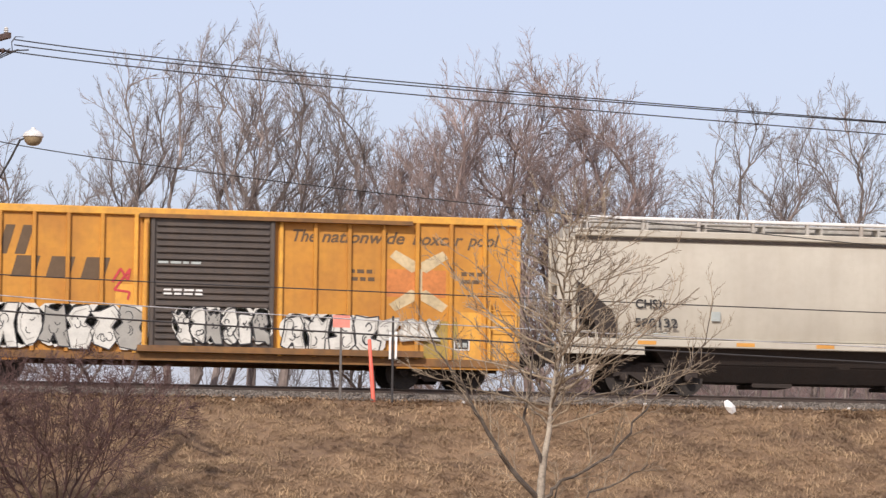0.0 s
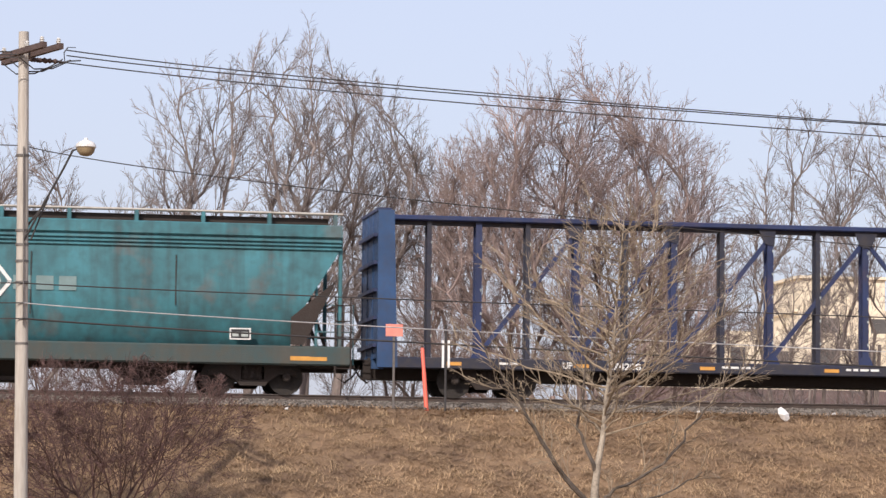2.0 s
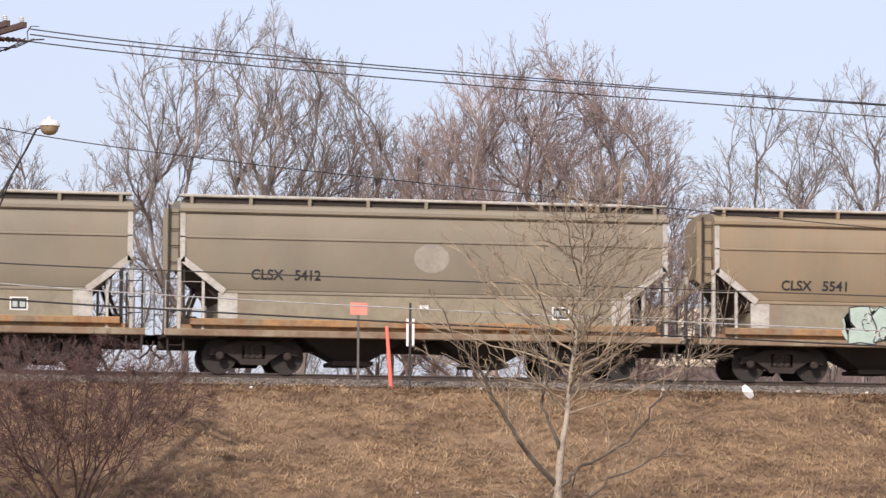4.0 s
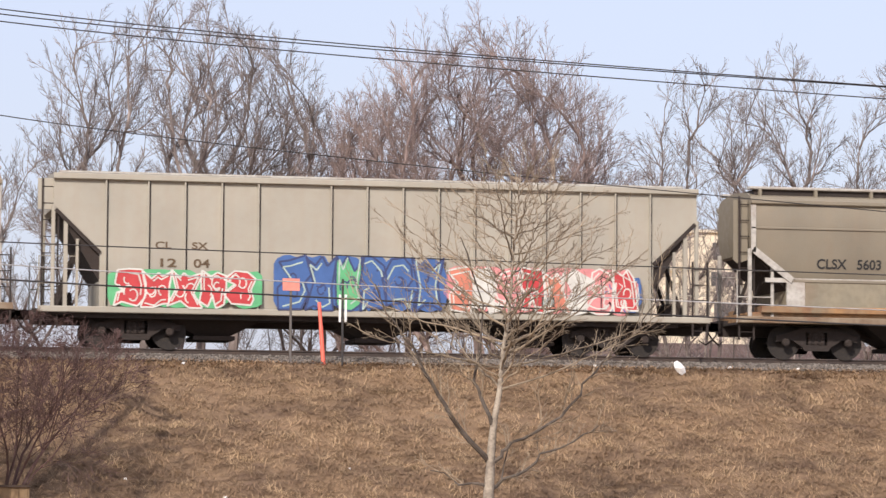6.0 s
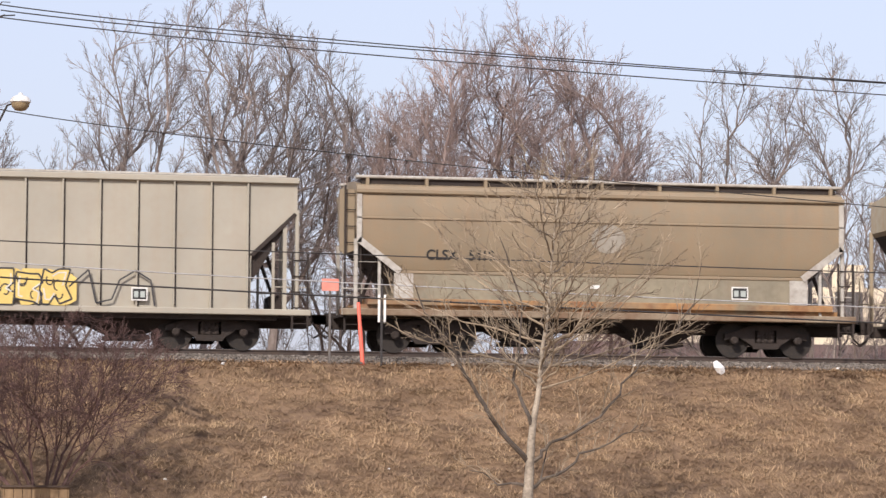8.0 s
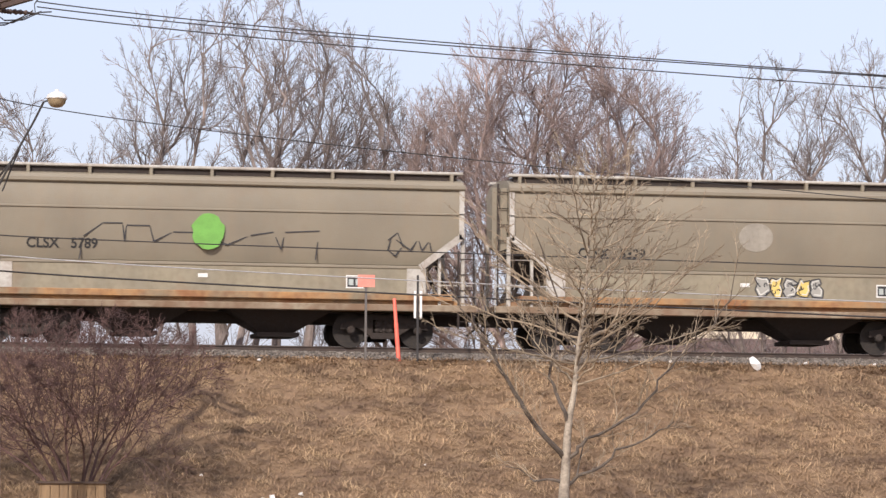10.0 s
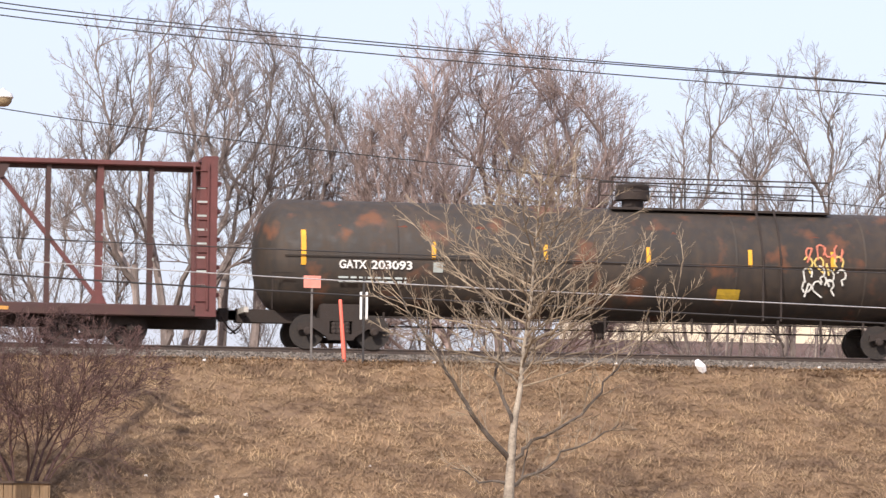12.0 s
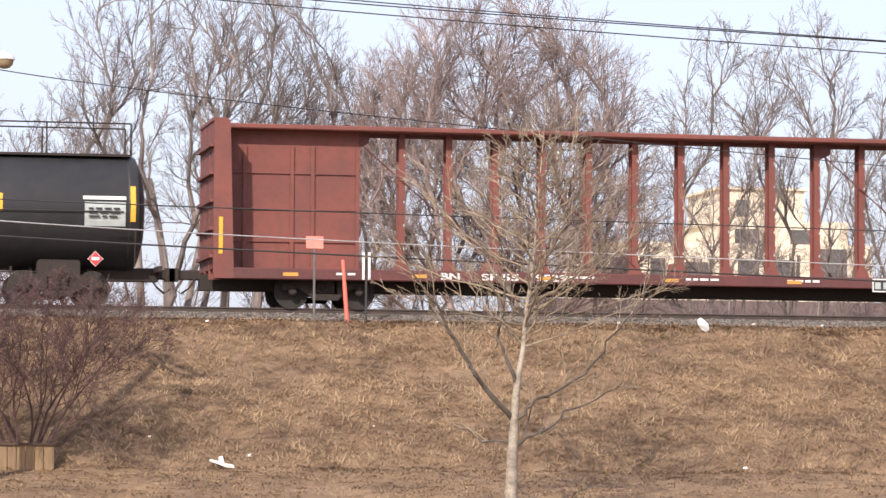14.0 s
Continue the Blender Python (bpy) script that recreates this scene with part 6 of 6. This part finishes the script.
def tank_car(at, L, paint, jacket, mark, number, label, long_rail, decorate=None):
    c = car("tank_car", label, "tank car", at)
    R, Z = 1.52, 2.42
    if jacket:
        prof = [(0.0, 0.9), (0.10, 1.25), (0.20, 1.46), (0.34, R), (L - 0.34, R), (L - 0.20, 1.46), (L - 0.10, 1.25), (L, 0.9)]
    else:
        prof = [(0.0, 0.25), (0.05, 0.65), (0.16, 1.02), (0.36, 1.32), (0.62, R), (L - 0.62, R), (L - 0.36, 1.32), (L - 0.16, 1.02), (L - 0.05, 0.65), (L, 0.25)]
    part("tank", Shape().lathe(prof, (0, 0, Z), (1, 0, 0), 44), paint, c, smooth=True)
    for x in ([0.42, L - 0.42] if jacket else [L * 0.18, L * 0.36, L * 0.64, L * 0.82]):
        bands = Shape().lathe([(-0.04, R + 0.004), (-0.02, R + 0.012), (0.02, R + 0.012), (0.04, R + 0.004)], (x, 0, Z), (1, 0, 0), 44)
        part("tank_band", bands, paint, c, smooth=True)
    # top platform, railing and manway
    hx = 10.5 if jacket else 10.3
    a, b = (0.45, L - 0.35) if long_rail else (hx - 0.75, hx + 5.3)
    part("running_board", Shape().box(a, b, -0.75, -0.35, Z + R - 0.08, Z + R - 0.02).box(a, b, 0.35, 0.75, Z + R - 0.08, Z + R - 0.02), STEEL_DARK, c)
    for y in (-0.72, 0.72):
        r = part("railing", Shape().tube([(a, y, Z + R + 0.78), (b, y, Z + R + 0.78)], 0.022, 6), STEEL_DARK, c)
        if not long_rail:
            part("railing_mid", Shape().tube([(a, y, Z + R + 0.42), (b, y, Z + R + 0.42)], 0.018, 6), STEEL_DARK, r)
        m = max(3, int((b - a) / 2.1))
        for k in range(m + 1):
            x = a + (b - a) * k / m
            part("railing_post", Shape().tube([(x, y, Z + R - 0.05), (x, y, Z + R + 0.78)], 0.024, 6), STEEL_DARK, r)
        if long_rail:
            for k in range(6):
                x = hx - 1.1 + k * 0.55
                part("railing_post", Shape().tube([(x, y, Z + R - 0.05), (x, y, Z + R + 0.86)], 0.02, 6), STEEL_DARK, r)
    h = part("manway", Shape().lathe([(-0.1, 0.30), (0.22, 0.30), (0.23, 0.46), (0.46, 0.47), (0.47, 0.44), (0.62, 0.46), (0.66, 0.40)], (hx, 0, Z + R), (0, 0, 1), 20), STEEL_DARK, c, "dark domed manway housing", smooth=True)
    # bolster saddles, end sills, brake rods along the belly
    for x in (2.2, L - 2.2):
        part("saddle", Shape().box(x - 0.55, x + 0.55, -0.95, 0.95, 0.72, 1.15, 0.05), STEEL_DARK, c)
    for x0, x1 in ((-0.45, 2.6), (L - 2.6, L + 0.45)):
        part("end_sill", Shape().box(x0, x1, -0.3, 0.3, 0.66, 1.0), STEEL_DARK, c)
    for x in (-0.42, L + 0.30):
        part("end_step", Shape().box(x, x + 0.12, -1.45, 1.45, 0.86, 1.0), WEATHERED_WHITE if not jacket else STEEL_DARK, c)
    part("brake_rod", Shape().tube([(2.6, -0.62, 0.84), (L - 2.6, -0.62, 0.84)], 0.022, 5).tube([(2.6, 0.5, 0.66), (L - 2.6, 0.5, 0.66)], 0.022, 5), STEEL_DARK, c)
    for k in range(12):
        x = 3.4 + (L - 6.8) * k / 11
        part("rod_hanger", Shape().box(x - 0.025, x + 0.025, -0.65, -0.6, 0.55, 0.98), STEEL_DARK, c)
    part("bottom_outlet", Shape().lathe([(0, 0.3), (0.25, 0.22), (0.45, 0.14), (0.6, 0.14)], (L * 0.47, 0, Z - R + 0.1), (0, 0, -1), 12), STEEL_DARK, c)
    for x in (0.3, L - 0.3):
        part("end_handrail", Shape().tube([(x, -1.5, 0.95), (x, -1.58, 1.9), (x + (0.5 if x < 1 else -0.5), -1.58, 1.9)], 0.02, 5), STEEL_DARK, c)
    rr = Shape()
    rr.tube([(0.6, -R - 0.05, Z - 0.05), (L - 0.6, -R - 0.05, Z - 0.05)], 0.016, 5)
    part("side_handrail", rr, paint, c)

    def on_side(z):
        return -math.sqrt(max(R * R - (z - Z) ** 2, 0)) - 0.015

    def plate(name, x, z, w, hh, material, label=""):
        n = max(1, round(hh / 0.12))
        zs = [z + hh * k / n for k in range(n + 1)]
        v = [(e, on_side(q) + t, q) for q in zs for t in (0.0, 0.03) for e in (x, x + w)]
        f = [(0, 2, 3, 1), (4 * n, 4 * n + 1, 4 * n + 3, 4 * n + 2)]
        for k in range(n):
            i = 4 * k
            f += [(i, i + 1, i + 5, i + 4), (i + 3, i + 2, i + 6, i + 7), (i + 2, i, i + 4, i + 6), (i + 1, i + 3, i + 7, i + 5)]
        s = Shape().add(v, f)
        return part(name, s, material, c, label)

    mids = (4.5, 7.5, 10.3, 13.1, 15.4) if not jacket else (4.15, 7.3, 11.75, 13.5, 16.6)
    for f in mids:
        plate("reflector", f, Z - 0.08, 0.11, 0.46, REFLECT, "upright yellow reflector")
    plate("reflector", 1.05, Z - 0.3, 0.13, 0.92, REFLECT)
    plate("reflector", L - (0.62 if not jacket else 0.42), Z - 0.3, 0.13, 0.92, REFLECT)
    lettering(mark, 0.30, 2.05, on_side(Z - 0.3) - 0.01, Z - 0.36, PAINT_WHITE, c, "reporting_mark", "", 0.72)
    lettering(number, 0.30, 2.9, on_side(Z - 0.3) - 0.01, Z - 0.36, PAINT_WHITE, c, "car_number", "", 1.08)
    data_bars(c, 2.05, Z - 0.62, on_side(Z - 0.62) - 0.012, 1.8, 2, PAINT_GREY, 0.05)
    plate("class_frame", 4.55, Z - 0.42, 0.26, 0.26, PAINT_GREY)
    plate("warning_panel", 12.3 if not jacket else 12.75, Z - 0.98, 0.62, 0.3, surface("dull_yellow_panel", (0.50, 0.33, 0.03), None, 0.6), "dull yellow stencil panel")
    plate("placard_plate", L - 1.6, Z - 0.42, 1.05, 0.62, PAINT_GREY, "pale grey data plate")
    plate("placard_band", L - 1.64, Z + 0.26, 1.1, 0.09, PAINT_WHITE)
    data_bars(c, L - 1.5, Z - 0.0, on_side(Z) - 0.03, 0.8, 3, PAINT_BLACK, 0.05)
    x, z = L - 1.3, 1.16
    dm = part("hazard_placard", Shape().prism([(x - 0.2, z), (x, z - 0.2), (x + 0.2, z), (x, z + 0.2)], -1.40, -1.38), PAINT_WHITE, c, "red and white diamond placard")
    part("placard_field", Shape().prism([(x - 0.185, z), (x, z - 0.185), (x + 0.185, z), (x, z + 0.185)], -1.406, -1.40), SPRAY["red"], dm)
    part("placard_bar", Shape().box(x - 0.1, x + 0.1, -1.412, -1.406, z - 0.035, z + 0.045), PAINT_WHITE, dm)
    if decorate:
        decorate(c, L, on_side)
    truck(c, 2.2)
    truck(c, L - 2.2)
    coupler(c, -0.1, -1)
    coupler(c, L + 0.1, 1)


# decorations of single cars
def deco_mint(c, L):
    graffiti(c, 3.7, 8.9, 0.98, 2.0, -1.568, ["mint", "mint", "grey"], "black", 61, 7, "mint", 0.3, 0.03)


def deco_white_red(c, L):
    graffiti(c, 4.3, 6.5, 1.35, 2.42, -1.562, ["black", "black"], "white", 91, 3, "black", 0.15, 0.05)
    graffiti(c, 6.9, 10.2, 0.98, 2.3, -1.57, ["white", "white", "white"], "white", 92, 5, "white", 0.15)
    s = Shape()
    for x, pts in ((7.6, [(0, 2.3), (0.0, 1.15)]), (7.3, [(0, 2.2), (0.62, 2.32)]), (8.35, [(0, 2.2), (0.3, 1.75), (0.6, 2.25)]), (8.65, [(0, 1.75), (0, 1.1)]), (9.2, [(0, 2.2), (-0.1, 1.2), (0.35, 1.1), (0.6, 1.3), (0.55, 2.2)]), (9.2, [(0.55, 1.3), (0.85, 1.1)])):
        for a, b in zip(pts, pts[1:]):
            s.bar((x + a[0], -1.592, a[1]), (x + b[0], -1.592, b[1]), 0.17, 0.006)
    part("spray_stroke", s, SPRAY["maroon"], c)
    part("pale_band", Shape().box(0.4, L - 0.4, -1.535, -1.5, 2.0, 2.12), WEATHERED_WHITE, c)


def deco_green(c, L):
    part("spray_disc", Shape().prism([(6.5 + 0.42 * math.cos(k * math.pi / 10) * (1 + 0.1 * math.sin(k * 2.3)), 2.88 + 0.47 * math.sin(k * math.pi / 10)) for k in range(20)], -1.566, -1.53), SPRAY["acid"], c, "bright green sprayed blot")
    for pts in ([(3.2, 2.1), (3.3, 2.7), (3.8, 3.05), (4.3, 3.05), (4.35, 2.6), (4.4, 3.0), (5.0, 3.0), (5.1, 2.6), (5.6, 2.85), (6.3, 2.85), (7.0, 2.55), (7.6, 2.8), (8.2, 2.9), (8.4, 2.45), (8.5, 2.9), (9.4, 2.95), (9.3, 2.2)],
                [(11.2, 2.75), (11.45, 2.95), (11.6, 2.6), (11.4, 2.35), (11.2, 2.5), (11.3, 2.85), (11.8, 2.5), (12.0, 2.8), (12.1, 2.5), (12.3, 2.75), (12.35, 2.5)]):
        scrawl(c, pts, lambda z: -float(np.interp(z, (2.1, 2.4, 2.8, 3.2), (1.34, 1.44, 1.51, 1.545))) - 0.006, "black", 0.03)


def deco_small_mint(c, L):
    graffiti(c, 6.7, 8.5, 1.42, 1.95, -1.538, ["grey", "yellow"], "black", 131, 5)


def deco_train_a(c, L):
    graffiti(c, 1.6, 5.2, 1.02, 2.0, -1.55, ["red", "red", "red"], "white", 81, 5, "green", 0.25, 0.045)
    graffiti(c, 5.9, 10.1, 1.02, 2.45, -1.55, ["blue", "blue", "green", "blue"], "navy", 82, 6, "blue", 0.3, 0.05, "mint")
    graffiti(c, 10.4, 15.4, 1.02, 2.25, -1.55, ["coral", "white", "pink", "red"], "white", 83, 8, "pink", 0.32, 0.045)
    graffiti(c, 14.4, 15.6, 1.1, 2.1, -1.545, ["lilac", "blue"], "blue", 84, 2)


def deco_yellow(c, L):
    graffiti(c, 7.0, 11.2, 1.02, 1.95, -1.55, ["yellow", "yellow"], "black", 101, 6, "yellow", 0.3, 0.045)
    scrawl(c, [(11.2, 1.5), (11.7, 1.95), (11.9, 1.1), (12.3, 1.2), (12.5, 1.7), (12.9, 1.95), (13.3, 1.7), (13.4, 1.05)], -1.55, "black", 0.04)


def deco_pale(c, L):
    graffiti(c, 5.4, 9.3, 1.05, 2.05, -1.55, ["mint", "white", "mint", "yellow"], "grey", 111, 5, "mint", 0.32)
    scrawl(c, [(12.0, 1.7), (11.9, 2.0), (12.1, 1.75), (12.2, 2.05), (12.3, 1.75), (12.5, 2.05)], -1.47, "black", 0.04)


def deco_tank(c, L, on_side):
    rng = random.Random(15)
    for colour, z0, count in (("coral", 2.82, 4), ("yellow", 2.48, 4), ("white", 2.18, 4), ("white", 1.85, 3)):
        s = Shape()
        for k in range(count):
            x, z = 14.78 + 0.29 * k + rng.uniform(-0.05, 0.05), z0 + rng.uniform(-0.06, 0.06)
            a0, turn = rng.uniform(0, 6.3), rng.choice((-0.85, 0.85))
            line = [(x + 0.13 * math.cos(a0 + turn * i), z + (0.19 - 0.015 * i) * math.sin(a0 + turn * i)) for i in range(rng.randint(5, 7))]
            line.append((x + rng.uniform(-0.1, 0.2), z - 0.27))
            for p, q in zip(line, line[1:]):
                y = min(on_side(p[1]), on_side(q[1])) - 0.01
                s.bar((p[0], y, p[1]), (q[0], y, q[1]), 0.042, 0.02)
        tagged(part("tag_line", s, SPRAY[colour], c, "scribbled %s graffiti" % ("pale" if colour == "white" else colour)), kind="stuff")
    for f in (0.11, 0.185, 0.29, 0.56, 0.75):
        x, z = L * f, 3.0
        poly = wobble(rng, x, z, 0.3, 0.22, 12, 0.3)
        part("rust_patch", Shape().prism(poly, on_side(3.24) - 0.02, on_side(3.24) + 0.35), surface("red_lead_patch", (0.15, 0.045, 0.025), (0.10, 0.04, 0.028), 0.8), c, "reddish primer patch")
    part("ladder_rail", Shape().tube([(13.5, -1.56, 0.9), (13.5, -1.56, 2.6), (13.5, -1.2, 3.5), (13.5, -0.8, 3.95)], 0.03, 5).tube([(14.0, -1.56, 0.9), (14.0, -1.56, 2.6), (14.0, -1.2, 3.5), (14.0, -0.8, 3.95)], 0.03, 5), STEEL_DARK, c)


def build_train():
    boxcar(2.44)
    white_hopper(20.17)
    teal_hopper(39.85)
    centerbeam(58.35, BLUE, BLUE_SILL, 24.4, True, "274208", "UP", "dark blue centerbeam flat car with diagonal braces, empty", end_paint=BLUE_SUNLIT)
    tan_hopper(84.45, 13.22, TAN, "5310")
    tan_hopper(98.9, 12.9, TAN, "5412")
    tan_hopper(113.1, 13.22, TAN_B, "5541", label="warm tan covered hopper car with pale green graffiti along its sill", decorate=deco_mint)
    tan_hopper(127.7, 13.15, TAN_B, "5306")
    ribbed_hopper(142.2, GREY_RIB, "1204", "pale grey ribbed covered hopper car with red, blue and pink graffiti", deco_train_a)
    tan_hopper(160.78, 13.1, TAN, "5603", label="tan covered hopper car with black, white and red graffiti", decorate=deco_white_red)
    ribbed_hopper(175.2, GREY_RIB, "1220", "pale grey ribbed covered hopper car with yellow graffiti", deco_yellow)
    tan_hopper(193.85, 13.2, TAN_B, "5418")
    ribbed_hopper(208.82, CREAM_RIB, "", "cream ribbed covered hopper car with pale green graffiti", deco_pale)
    tan_hopper(227.33, 13.2, TAN, "5789", label="tan covered hopper car with a bright green sprayed blot", disc=False, decorate=deco_green)
    tan_hopper(241.75, 13.1, TAN, "5329", label="tan covered hopper car with small pale graffiti on its lower panel", decorate=deco_small_mint)
    centerbeam(255.75, OXIDE_DARK, MAROON_SILL, 24.5, True, "874162", "TR", "maroon centerbeam flat car with diagonal braces, empty", plates=True)
    tank_car(281.42, 20.0, TANK_BROWN, False, "GATX", "203093", "rusty brown-black tank car with yellow reflectors and a short top platform", False, deco_tank)
    tank_car(302.8, 20.4, TANK_BLACK, True, "TILX", "301893", "clean black tank car with yellow reflectors and a long top railing", True)
    centerbeam(324.95, OXIDE, OXIDE_DARK, 24.35, False, "559529", "BNSF", "red-oxide centerbeam flat car with a solid end panel, empty", 3.99, chord=0.72, words=(("BN", 5.95, 0.5), ("SF", 7.05, 0.42), ("55", 7.6, 0.45), ("9529", 8.5, 0.85)))


# ---- build ----
build_ground()
build_track()
build_background_trees()
build_building()
build_young_tree()
shrub(5.75, 75.5, 3.5, 4.2, 17, 61, "dense leafless purple-brown shrub growing from the planter")
shrub(29.9, 77.6, 1.3, 2.7, 7, 62, "dense leafless purple-brown shrub on the bank", 0.5, (8, 6, 4, 2))
build_pole()
build_street_lamp()
build_cables()
build_markers()
build_bank_details()
build_train()
build_grass()


def motions():
    for ob, at in CARS:
        walk(ob, [(t, pose(at - SPEED * t, TRACK_Y, RAIL_Z)) for t in (0.0, 7.0, 14.0)])


motions()
